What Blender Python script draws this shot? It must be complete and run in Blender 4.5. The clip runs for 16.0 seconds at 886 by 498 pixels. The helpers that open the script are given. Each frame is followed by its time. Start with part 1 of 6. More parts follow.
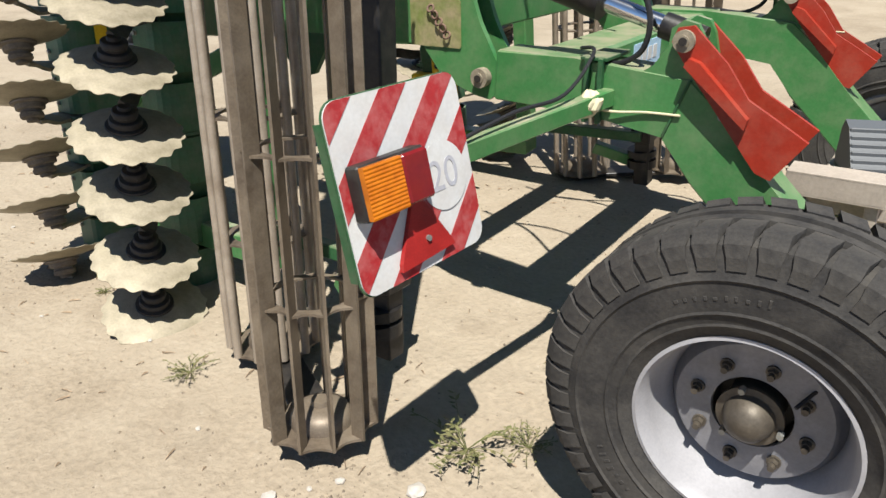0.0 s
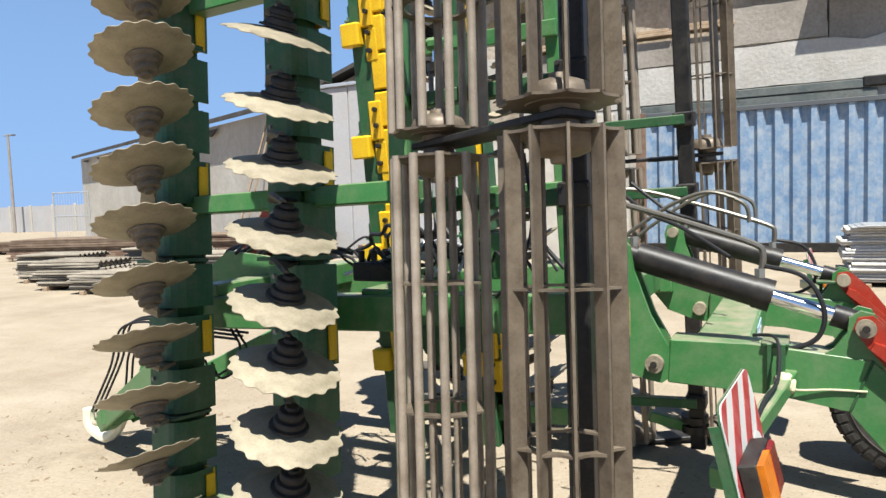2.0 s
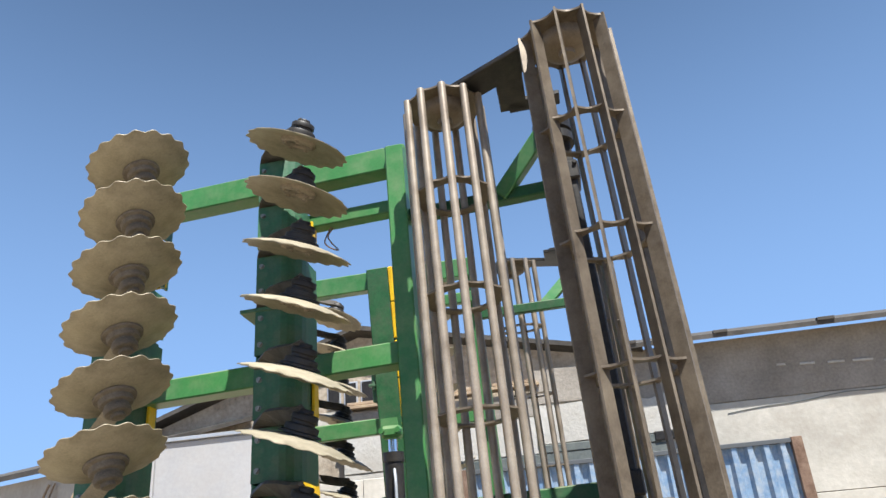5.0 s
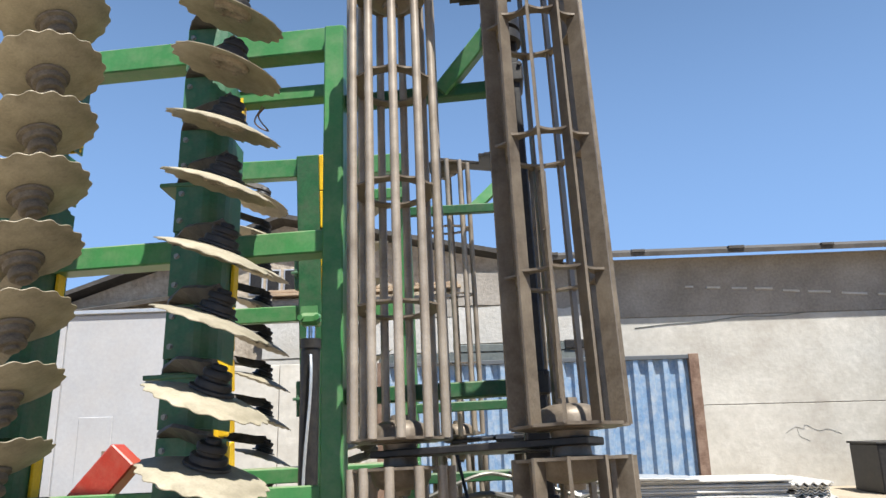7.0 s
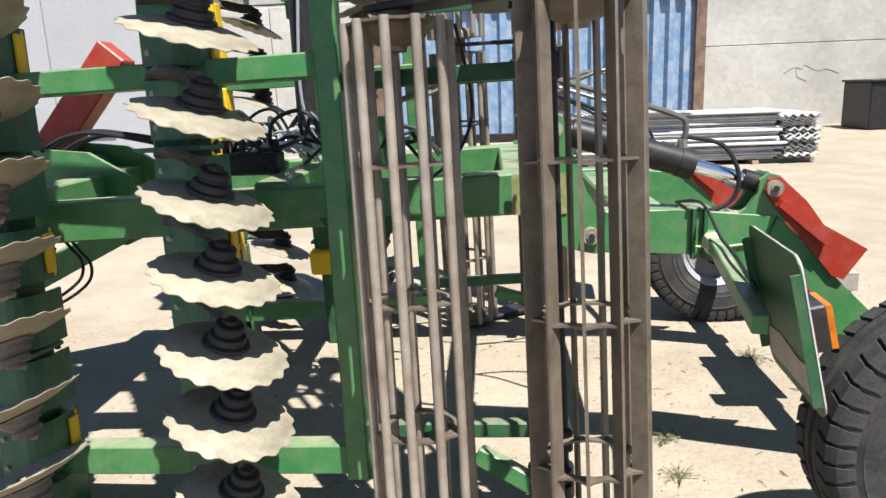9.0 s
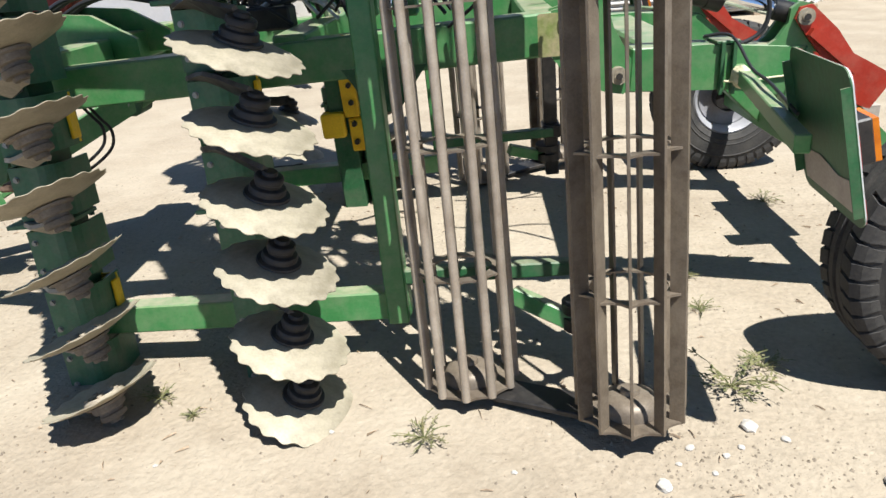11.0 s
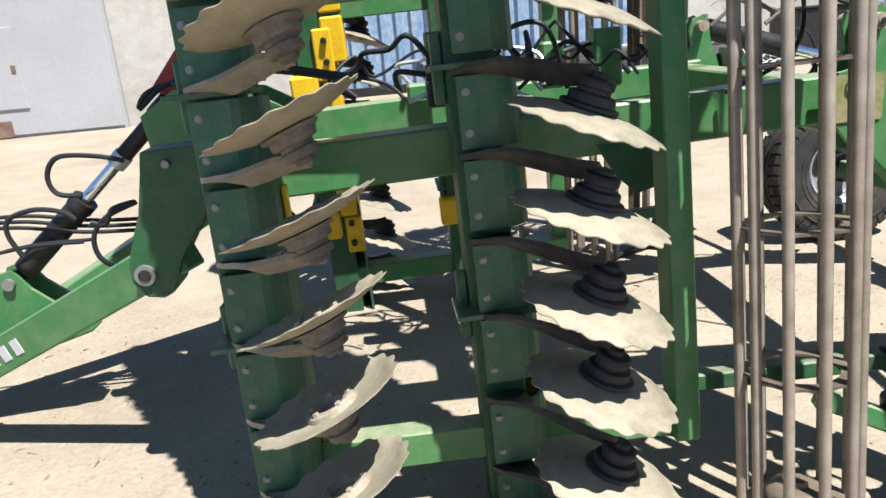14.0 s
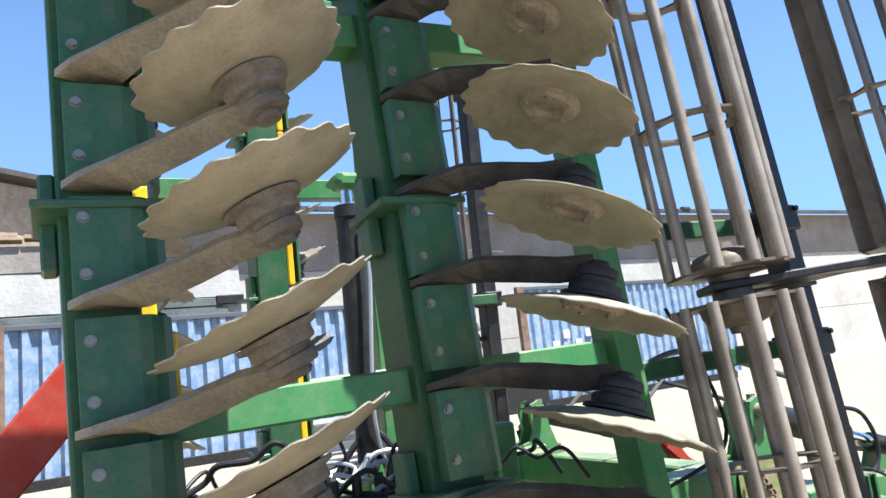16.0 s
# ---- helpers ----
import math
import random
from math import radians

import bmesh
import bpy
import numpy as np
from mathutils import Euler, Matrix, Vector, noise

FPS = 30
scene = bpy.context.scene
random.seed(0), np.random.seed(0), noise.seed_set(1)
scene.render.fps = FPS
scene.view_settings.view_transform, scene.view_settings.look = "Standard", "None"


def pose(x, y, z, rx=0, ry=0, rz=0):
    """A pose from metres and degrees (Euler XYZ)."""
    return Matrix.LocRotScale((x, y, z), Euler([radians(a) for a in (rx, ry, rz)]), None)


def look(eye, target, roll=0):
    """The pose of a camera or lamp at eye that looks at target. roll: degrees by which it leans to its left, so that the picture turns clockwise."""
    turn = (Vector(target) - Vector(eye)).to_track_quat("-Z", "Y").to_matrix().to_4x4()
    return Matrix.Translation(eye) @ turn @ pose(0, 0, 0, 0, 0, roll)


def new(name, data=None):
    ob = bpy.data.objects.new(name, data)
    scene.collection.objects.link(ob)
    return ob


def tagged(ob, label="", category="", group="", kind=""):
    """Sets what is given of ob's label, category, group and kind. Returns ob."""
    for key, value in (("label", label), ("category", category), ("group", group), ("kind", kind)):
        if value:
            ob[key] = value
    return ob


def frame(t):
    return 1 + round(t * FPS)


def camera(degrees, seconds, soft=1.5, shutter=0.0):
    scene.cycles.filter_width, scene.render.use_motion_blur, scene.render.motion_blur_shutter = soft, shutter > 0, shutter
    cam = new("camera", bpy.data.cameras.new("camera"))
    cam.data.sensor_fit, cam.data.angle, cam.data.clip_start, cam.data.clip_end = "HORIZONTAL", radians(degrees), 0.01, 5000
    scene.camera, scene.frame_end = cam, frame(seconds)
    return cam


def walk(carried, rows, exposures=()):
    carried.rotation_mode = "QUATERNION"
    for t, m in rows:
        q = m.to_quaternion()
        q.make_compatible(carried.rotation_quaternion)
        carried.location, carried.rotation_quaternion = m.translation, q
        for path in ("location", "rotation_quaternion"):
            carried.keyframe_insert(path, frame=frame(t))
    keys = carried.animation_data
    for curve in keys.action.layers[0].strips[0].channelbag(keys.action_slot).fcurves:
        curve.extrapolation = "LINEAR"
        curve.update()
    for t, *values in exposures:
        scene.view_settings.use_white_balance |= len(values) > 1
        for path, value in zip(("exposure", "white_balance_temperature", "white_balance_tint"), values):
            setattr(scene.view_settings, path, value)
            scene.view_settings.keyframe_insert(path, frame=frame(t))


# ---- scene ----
cam = camera(63.72, 16.0)
PATH = [
    (0, (0.519, -0.043, 1.572), (-0.553, 1.422, 0.734), -1.55),
    (0.5, (0.337, -0.324, 1.609), (-0.623, 1.276, 0.888), -1.24),
    (0.7, (0.260, -0.426, 1.647), (-0.699, 1.203, 0.996), -1.67),
    (1, (0.134, -0.537, 1.665), (-0.859, 1.125, 1.166), -0.42),
    (1.5, (-0.146, -0.569, 1.689), (-1.146, 1.129, 1.345), -4.10),
    (2, (-0.347, -0.689, 1.728), (-1.242, 1.094, 1.586), -2.02),
    (2.4, (-0.479, -0.843, 1.836), (-1.312, 0.974, 1.777), -2.93),
    (2.5, (-0.502, -0.868, 1.849), (-1.353, 0.942, 1.821), -2.68),
    (3, (-0.690, -0.877, 1.898), (-1.501, 0.940, 2.097), -2.67),
    (3.5, (-0.874, -0.815, 1.968), (-1.690, 0.958, 2.404), -2.57),
    (4, (-1.001, -0.822, 2.013), (-1.684, 0.958, 2.618), -1.25),
    (4.2, (-1.057, -0.847, 2.036), (-1.651, 0.938, 2.714), -2.37),
    (6.3, (-1.284, -0.888, 1.967), (-1.345, 0.953, 2.746), -3.38),
    (6.5, (-1.272, -0.889, 1.970), (-1.357, 0.973, 2.695), -2.95),
    (7, (-1.214, -0.848, 2.003), (-1.333, 1.088, 2.491), -1.42),
    (7.5, (-1.205, -0.780, 1.904), (-1.331, 1.201, 2.150), -2.27),
    (8, (-1.208, -0.754, 1.830), (-1.354, 1.241, 1.814), -1.33),
    (8.5, (-1.213, -0.738, 1.748), (-1.369, 1.240, 1.493), -2.61),
    (9, (-1.231, -0.736, 1.677), (-1.373, 1.208, 1.228), -2.26),
    (9.5, (-1.250, -0.756, 1.632), (-1.372, 1.155, 1.056), -3.76),
    (9.6, (-1.254, -0.766, 1.663), (-1.381, 1.121, 1.014), -3.89),
    (10, (-1.264, -0.802, 1.590), (-1.394, 1.053, 0.854), -4.82),
    (10.2, (-1.245, -0.823, 1.598), (-1.395, 1.014, 0.821), -4.36),
    (12.5, (-2.067, -0.762, 1.572), (-2.141, 1.077, 0.790), -6.32),
    (13, (-2.290, -0.755, 1.604), (-2.383, 1.110, 0.889), -7.43),
    (13.4, (-2.448, -0.547, 1.561), (-2.412, 1.345, 0.914), -6.31),
    (13.5, (-2.479, -0.496, 1.574), (-2.440, 1.398, 0.933), -5.98),
    (14, (-2.663, -0.317, 1.587), (-2.549, 1.592, 1.002), -5.08),
    (14.5, (-2.910, -0.209, 1.604), (-2.399, 1.689, 1.233), -4.43),
    (15, (-3.139, -0.120, 1.640), (-2.419, 1.732, 1.420), -3.70),
    (15.2, (-3.166, -0.080, 1.658), (-2.457, 1.786, 1.526), -2.66),
    (15.5, (-3.231, 0.099, 1.706), (-2.404, 1.920, 1.743), -5.57),
    (16, (-3.281, 0.247, 1.789), (-2.311, 1.966, 2.111), -6.61),
]
walk(cam, [(t, look(eye, target, roll)) for t, eye, target, roll in PATH],
     ((0, 0.9, 6500, 9), (2, 1.1, 6450, 8), (3, 1.17, 6400, 8), (3.7, 1.25, 6350, 9), (6.6, 1.3, 6300, 9), (7.3, 1.24, 6300, 9), (8.5, 1.28, 6200, 10), (10, 1.17, 6100, 9),
      (13.5, 1.15, 6250, 8), (14.5, 1.42, 5900, 12), (16, 1.64, 5800, 9)))

# ---- world, sun and exposure ----
SUN_FROM = Vector((0.237, -0.346, 0.908)).normalized()
world = bpy.data.worlds.new("sky")
scene.world = world
world.use_nodes = True
wn = world.node_tree
sky = wn.nodes.new("ShaderNodeTexSky")
sky.sky_type = "NISHITA"
sky.sun_disc = False
sky.sun_elevation = math.asin(SUN_FROM.z)
sky.sun_rotation = math.atan2(SUN_FROM.x, SUN_FROM.y)
sky.altitude = 300
sky.air_density = 1.35
sky.dust_density = 0.0
sky.ozone_density = 1.6
tint = wn.nodes.new("ShaderNodeMix")
tint.data_type = "RGBA"
tint.blend_type = "MULTIPLY"
tint.inputs[0].default_value = 1.0
tint.inputs[7].default_value = (0.44, 0.48, 0.54, 1)
wn.links.new(sky.outputs[0], tint.inputs[6])
# pale haze low over the horizon
height = wn.nodes.new("ShaderNodeSeparateXYZ")
wn.links.new(wn.nodes.new("ShaderNodeTexCoord").outputs["Generated"], height.inputs[0])
low = wn.nodes.new("ShaderNodeMapRange")
low.interpolation_type = "SMOOTHSTEP"
low.inputs[1].default_value, low.inputs[2].default_value = -0.05, 1.0
low.inputs[3].default_value, low.inputs[4].default_value = 0.85, 0.0
wn.links.new(height.outputs[2], low.inputs[0])
haze = wn.nodes.new("ShaderNodeMix")
haze.data_type = "RGBA"
haze.inputs[7].default_value = (3.5, 6.0, 10.8, 1)
wn.links.new(low.outputs[0], haze.inputs[0])
wn.links.new(tint.outputs[2], haze.inputs[6])
wn.links.new(haze.outputs[2], wn.nodes["Background"].inputs[0])
wn.nodes["Background"].inputs[1].default_value = 0.045
sun = new("sun", bpy.data.lights.new("sun", "SUN"))
sun.data.energy = 5.0
sun.data.angle = radians(0.55)
sun.data.color = (1.0, 0.965, 0.9)
sun.matrix_world = look(SUN_FROM * 30, (0, 0, 0))


# ---- materials ----
DUST = (0.36, 0.3, 0.22)


def mat(name, base, rough=0.6, metal=0.0, second=None, patch=3.0, grain=60.0, grain_amount=0.12, bump=0.15, dust=None, dust_amount=0.0,
        contrast=0.5, specular=0.28, vary=0.0, settled=0.0):
    """A surface with a broad patchy change of colour, a fine grain, relief and dust that lies on it in patches."""
    m = bpy.data.materials.new(name)
    m.use_nodes = True
    nt = m.node_tree
    b = nt.nodes["Principled BSDF"]
    b.inputs["Roughness"].default_value = rough
    b.inputs["Metallic"].default_value = metal
    b.inputs["Specular IOR Level"].default_value = specular
    tc = nt.nodes.new("ShaderNodeTexCoord")
    def noise_tex(scale, detail=6, rough_=0.6):
        n = nt.nodes.new("ShaderNodeTexNoise")
        n.inputs["Scale"].default_value = scale
        n.inputs["Detail"].default_value = detail
        n.inputs["Roughness"].default_value = rough_
        nt.links.new(tc.outputs["Object"], n.inputs["Vector"])
        return n
    def mixer(a, c, fac, mode="MIX"):
        x = nt.nodes.new("ShaderNodeMix")
        x.data_type = "RGBA"
        x.blend_type = mode
        for sock, val in ((x.inputs[0], fac), (x.inputs[6], a), (x.inputs[7], c)):
            if hasattr(val, "is_output"):
                nt.links.new(val, sock)
            elif isinstance(val, (int, float)):
                sock.default_value = val
            else:
                sock.default_value = (*val, 1)
        return x.outputs[2]
    def ramp(src, lo, hi):
        r = nt.nodes.new("ShaderNodeMapRange")
        r.inputs[1].default_value = lo
        r.inputs[2].default_value = hi
        nt.links.new(src, r.inputs[0])
        return r.outputs[0]
    col = base
    n1 = noise_tex(patch)
    if second:
        col = mixer(base, second, ramp(n1.outputs[0], 0.5 - contrast * 0.3, 0.5 + contrast * 0.3))
    n2 = noise_tex(grain, 4)
    g = ramp(n2.outputs[0], 0.3, 0.7)
    gm = nt.nodes.new("ShaderNodeMath")
    gm.operation = "MULTIPLY_ADD"
    gm.inputs[1].default_value = grain_amount * 2
    gm.inputs[2].default_value = 1 - grain_amount
    nt.links.new(g, gm.inputs[0])
    col = mixer(col, gm.outputs[0], 1.0, "MULTIPLY")
    if vary:
        oi = nt.nodes.new("ShaderNodeObjectInfo")
        vm = nt.nodes.new("ShaderNodeMath")
        vm.operation = "MULTIPLY_ADD"
        vm.inputs[1].default_value = vary * 2
        vm.inputs[2].default_value = 1 - vary
        nt.links.new(oi.outputs["Random"], vm.inputs[0])
        col = mixer(col, vm.outputs[0], 1.0, "MULTIPLY")
    if dust:
        n3 = noise_tex(patch * 2.3, 8, 0.7)
        k = nt.nodes.new("ShaderNodeMath")
        k.operation = "MULTIPLY"
        k.inputs[1].default_value = dust_amount
        nt.links.new(ramp(n3.outputs[0], 0.42, 0.66), k.inputs[0])
        col = mixer(col, dust, k.outputs[0])
        rr = nt.nodes.new("ShaderNodeMath")
        rr.operation = "MULTIPLY_ADD"
        rr.inputs[1].default_value = 0.35
        rr.inputs[2].default_value = rough
        rr.use_clamp = True
        nt.links.new(k.outputs[0], rr.inputs[0])
        nt.links.new(rr.outputs[0], b.inputs["Roughness"])
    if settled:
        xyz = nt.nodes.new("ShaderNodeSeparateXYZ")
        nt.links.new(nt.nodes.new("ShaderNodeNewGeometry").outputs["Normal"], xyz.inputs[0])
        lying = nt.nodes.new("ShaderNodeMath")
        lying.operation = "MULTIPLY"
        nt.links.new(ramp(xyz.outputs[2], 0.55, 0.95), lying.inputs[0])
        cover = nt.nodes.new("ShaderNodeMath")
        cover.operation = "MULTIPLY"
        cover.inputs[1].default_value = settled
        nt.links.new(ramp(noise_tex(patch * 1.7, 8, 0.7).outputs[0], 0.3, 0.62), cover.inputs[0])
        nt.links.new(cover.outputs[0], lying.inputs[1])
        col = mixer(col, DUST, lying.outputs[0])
    nt.links.new(col, b.inputs["Base Color"])
    if bump:
        bp = nt.nodes.new("ShaderNodeBump")
        bp.inputs["Strength"].default_value = bump
        bp.inputs["Distance"].default_value = 0.6 / grain
        nt.links.new(n2.outputs[0], bp.inputs["Height"])
        nt.links.new(bp.outputs[0], b.inputs["Normal"])
    return m


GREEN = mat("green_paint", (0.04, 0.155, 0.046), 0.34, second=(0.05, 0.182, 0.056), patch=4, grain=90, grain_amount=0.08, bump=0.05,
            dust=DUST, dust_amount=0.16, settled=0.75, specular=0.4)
# shade put into the colour: a darker copy of GREEN for shaded parts
GREEN_DARK = mat("green_paint_soiled_shaded", (0.016, 0.075, 0.028), 0.45, second=(0.025, 0.097, 0.037), patch=6, grain=70, grain_amount=0.15, bump=0.1,
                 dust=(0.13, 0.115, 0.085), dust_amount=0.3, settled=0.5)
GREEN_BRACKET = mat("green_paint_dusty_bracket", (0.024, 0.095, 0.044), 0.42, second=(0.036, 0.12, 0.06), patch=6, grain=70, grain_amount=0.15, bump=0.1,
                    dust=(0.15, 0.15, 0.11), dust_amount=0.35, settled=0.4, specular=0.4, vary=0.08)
DISC = mat("dusty_disc_steel", (0.325, 0.285, 0.205), 0.5, 0.15, second=(0.205, 0.178, 0.124), patch=9, grain=120, grain_amount=0.12, bump=0.1,
           dust=(0.4, 0.35, 0.27), dust_amount=0.35, vary=0.12)
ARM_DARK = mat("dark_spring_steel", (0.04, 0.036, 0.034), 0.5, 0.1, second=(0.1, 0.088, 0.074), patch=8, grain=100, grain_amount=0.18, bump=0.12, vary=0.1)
CAPDUST = mat("dusty_hub_cap_steel", (0.2, 0.168, 0.125), 0.7, 0.05, second=(0.3, 0.258, 0.195), patch=12, grain=110, grain_amount=0.18, bump=0.12)
ARM = mat("worn_spring_steel", (0.21, 0.178, 0.13), 0.65, 0.05, second=(0.32, 0.275, 0.2), patch=10, grain=100, grain_amount=0.2, bump=0.15, vary=0.1)
# row one's hubs are browner, row two's blacker; the arms differ likewise
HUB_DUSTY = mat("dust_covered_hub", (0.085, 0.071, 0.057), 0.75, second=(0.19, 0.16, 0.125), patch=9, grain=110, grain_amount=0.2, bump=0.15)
HUB = mat("black_hub", (0.016, 0.015, 0.015), 0.5, second=(0.045, 0.04, 0.036), patch=10, grain=120, grain_amount=0.2, bump=0.1)
ROLLER_TUBE = mat("roller_tube_steel", (0.36, 0.305, 0.245), 0.38, 0.3, second=(0.2, 0.16, 0.122), patch=5, grain=150, grain_amount=0.1, bump=0.06,
                  dust=(0.36, 0.31, 0.25), dust_amount=0.25, vary=0.1)
ROLLER_BAR = mat("roller_bar_steel", (0.19, 0.152, 0.11), 0.42, 0.3, second=(0.085, 0.065, 0.048), patch=4, grain=150, grain_amount=0.14, bump=0.08,
                 dust=(0.3, 0.255, 0.2), dust_amount=0.3, vary=0.1)
BLACK = mat("black_paint", (0.009, 0.009, 0.01), 0.42, second=(0.02, 0.018, 0.017), patch=8, grain=100, grain_amount=0.2, bump=0.06,
            dust=(0.13, 0.11, 0.085), dust_amount=0.15, specular=0.3)
CHROME = mat("chrome_rod", (0.75, 0.76, 0.78), 0.15, 1.0, grain=200, grain_amount=0.05, bump=0.02)
RED = mat("red_paint", (0.31, 0.03, 0.015), 0.4, second=(0.26, 0.025, 0.013), patch=5, grain=90, grain_amount=0.08, bump=0.05,
          dust=DUST, dust_amount=0.1)
YELLOW = mat("yellow_paint", (0.72, 0.46, 0.015), 0.42, second=(0.62, 0.36, 0.012), patch=6, grain=90, grain_amount=0.1, bump=0.05, vary=0.06)
TYRE = mat("dusty_tyre_rubber", (0.021, 0.02, 0.02), 0.8, second=(0.044, 0.041, 0.038), patch=5, grain=110, grain_amount=0.25, bump=0.25,
           dust=(0.11, 0.1, 0.085), dust_amount=0.3)
RIM = mat("silver_rim_paint", (0.33, 0.325, 0.34), 0.5, 0.15, second=(0.27, 0.265, 0.275), patch=6, grain=120, grain_amount=0.06, bump=0.04)
BOLT = mat("zinc_bolt", (0.24, 0.24, 0.225), 0.45, 0.5, grain=200, grain_amount=0.1, bump=0.05)
HOSE = mat("black_hose", (0.018, 0.018, 0.02), 0.5, grain=150, grain_amount=0.1, bump=0.05)
GREY = mat("grey_plastic", (0.085, 0.092, 0.1), 0.5, grain=120, grain_amount=0.06, bump=0.05)
PRIMER = mat("pale_primer_steel", (0.36, 0.31, 0.26), 0.6, second=(0.28, 0.24, 0.2), patch=7, grain=90, grain_amount=0.1, bump=0.1)
CONCRETE = mat("weathered_concrete", (0.5, 0.472, 0.42), 0.9, second=(0.4, 0.375, 0.33), patch=0.36, grain=5, grain_amount=0.09, bump=0.1,
               dust=(0.3, 0.265, 0.22), dust_amount=0.45)
# stained concrete, also used where shade under eaves is painted in
CONCRETE_OLD_SHADE = mat("stained_shade_concrete", (0.31, 0.278, 0.24), 0.9, second=(0.22, 0.195, 0.165), patch=0.7, grain=12, grain_amount=0.15, bump=0.25)
WHITEWASH = mat("whitewashed_metal", (0.39, 0.387, 0.395), 0.7, second=(0.34, 0.336, 0.34), patch=0.4, grain=10, grain_amount=0.05, bump=0.05,
                dust=(0.42, 0.36, 0.3), dust_amount=0.2)
ROOF = mat("asbestos_roof", (0.085, 0.077, 0.07), 0.9, second=(0.05, 0.045, 0.04), patch=0.8, grain=10, grain_amount=0.15, bump=0.2)
BLUE = mat("faded_blue_corrugated_steel", (0.125, 0.215, 0.35), 0.55, 0.1, second=(0.2, 0.29, 0.405), patch=1.6, grain=12, grain_amount=0.14, bump=0.1,
           dust=(0.42, 0.43, 0.43), dust_amount=0.6)
RUST = mat("rusty_steel", (0.12, 0.072, 0.05), 0.8, second=(0.22, 0.15, 0.11), patch=3, grain=30, grain_amount=0.2, bump=0.2)
SLATE = mat("fibre_cement_sheets", (0.55, 0.53, 0.5), 0.9, second=(0.42, 0.4, 0.365), patch=2, grain=25, grain_amount=0.12, bump=0.2, vary=0.15)
SLATE_OLD = mat("old_fibre_cement_sheets", (0.27, 0.238, 0.193), 0.9, second=(0.16, 0.138, 0.11), patch=2, grain=25, grain_amount=0.15, bump=0.2, vary=0.2)
HUBCAP = mat("bare_hub_metal", (0.1, 0.085, 0.066), 0.5, 0.3, second=(0.06, 0.05, 0.04), patch=14, grain=90, grain_amount=0.15, bump=0.1)
RIMGREY = mat("grey_wheel_disc_paint", (0.2, 0.195, 0.205), 0.5, 0.1, second=(0.15, 0.148, 0.155), patch=8, grain=90, grain_amount=0.1, bump=0.05)
WOODOLD = mat("dark_weathered_boards", (0.12, 0.082, 0.058), 0.85, second=(0.2, 0.15, 0.11), patch=3, grain=40, grain_amount=0.2, bump=0.2, vary=0.2)
WOOD = mat("weathered_timber", (0.36, 0.27, 0.18), 0.8, second=(0.26, 0.19, 0.13), patch=3, grain=40, grain_amount=0.2, bump=0.2, vary=0.15)
GALV = mat("galvanised_sheet", (0.55, 0.56, 0.57), 0.4, 0.6, second=(0.48, 0.49, 0.5), patch=2, grain=30, grain_amount=0.08, bump=0.05)
AMBER = mat("amber_lens", (0.5, 0.15, 0.008), 0.22, second=(0.38, 0.1, 0.006), patch=20, grain=60, grain_amount=0.08, bump=0.1)
REDLENS = mat("red_lens", (0.13, 0.008, 0.012), 0.22, second=(0.16, 0.01, 0.01), patch=20, grain=60, grain_amount=0.08, bump=0.1)
WHITE = mat("white_sheeting", (0.52, 0.52, 0.51), 0.4, second=(0.46, 0.455, 0.45), patch=7, grain=90, grain_amount=0.05, bump=0.02, dust=DUST, dust_amount=0.2)
SIGNRED = mat("red_sheeting", (0.3, 0.022, 0.024), 0.4, second=(0.26, 0.02, 0.022), patch=9, grain=90, grain_amount=0.08, bump=0.02, dust=(0.45, 0.2, 0.19), dust_amount=0.4)
PLANT = mat("dry_green_weed", (0.085, 0.10, 0.035), 0.7, second=(0.17, 0.15, 0.07), patch=30, grain=60, grain_amount=0.2, bump=0)
STONE = mat("pale_stone", (0.44, 0.41, 0.37), 0.8, second=(0.3, 0.27, 0.23), patch=12, grain=60, grain_amount=0.12, bump=0.3)
STRAP = mat("pale_strap", (0.55, 0.5, 0.33), 0.8, grain=120, grain_amount=0.1)
HILL = mat("far_scrub", (0.2, 0.22, 0.2), 0.9, second=(0.15, 0.18, 0.13), patch=0.05, grain=1, grain_amount=0.1, bump=0)


# ---- mesh helpers ----
def part(name, bm, material, parent=None, label="", smooth=False, recalc=True):
    me = bpy.data.meshes.new(name)
    if recalc:
        bmesh.ops.recalc_face_normals(bm, faces=bm.faces)
    bm.to_mesh(me)
    bm.free()
    me.materials.append(material)
    if smooth:
        for p in me.polygons:
            p.use_smooth = True
        me.set_sharp_from_angle(angle=radians(38))
    ob = new(name, me)
    if parent:
        ob.parent = parent
    if label:
        ob["label"] = label
    return ob


def share(name, data, parent, m, label=""):
    """Another object on the same mesh, at the pose m within its parent."""
    ob = new(name, data)
    ob.parent = parent
    ob.matrix_basis = m
    if label:
        ob["label"] = label
    return ob


def box(bm, lo, hi, bevel=0.0, m=None):
    r = bmesh.ops.create_cube(bm, size=1.0)
    vs = r["verts"]
    lo, hi = Vector(lo), Vector(hi)
    for v in vs:
        v.co = Vector(((v.co.x + 0.5) * (hi.x - lo.x) + lo.x, (v.co.y + 0.5) * (hi.y - lo.y) + lo.y, (v.co.z + 0.5) * (hi.z - lo.z) + lo.z))
    if bevel:
        es = list({e for v in vs for e in v.link_edges})
        out = bmesh.ops.bevel(bm, geom=es, offset=bevel, segments=1, affect="EDGES", profile=0.5)
        vs = list({v for f in out["faces"] for v in f.verts} | {v for v in vs if v.is_valid})
    if m is not None:
        bmesh.ops.transform(bm, matrix=m, verts=[v for v in vs if v.is_valid])
    return bm


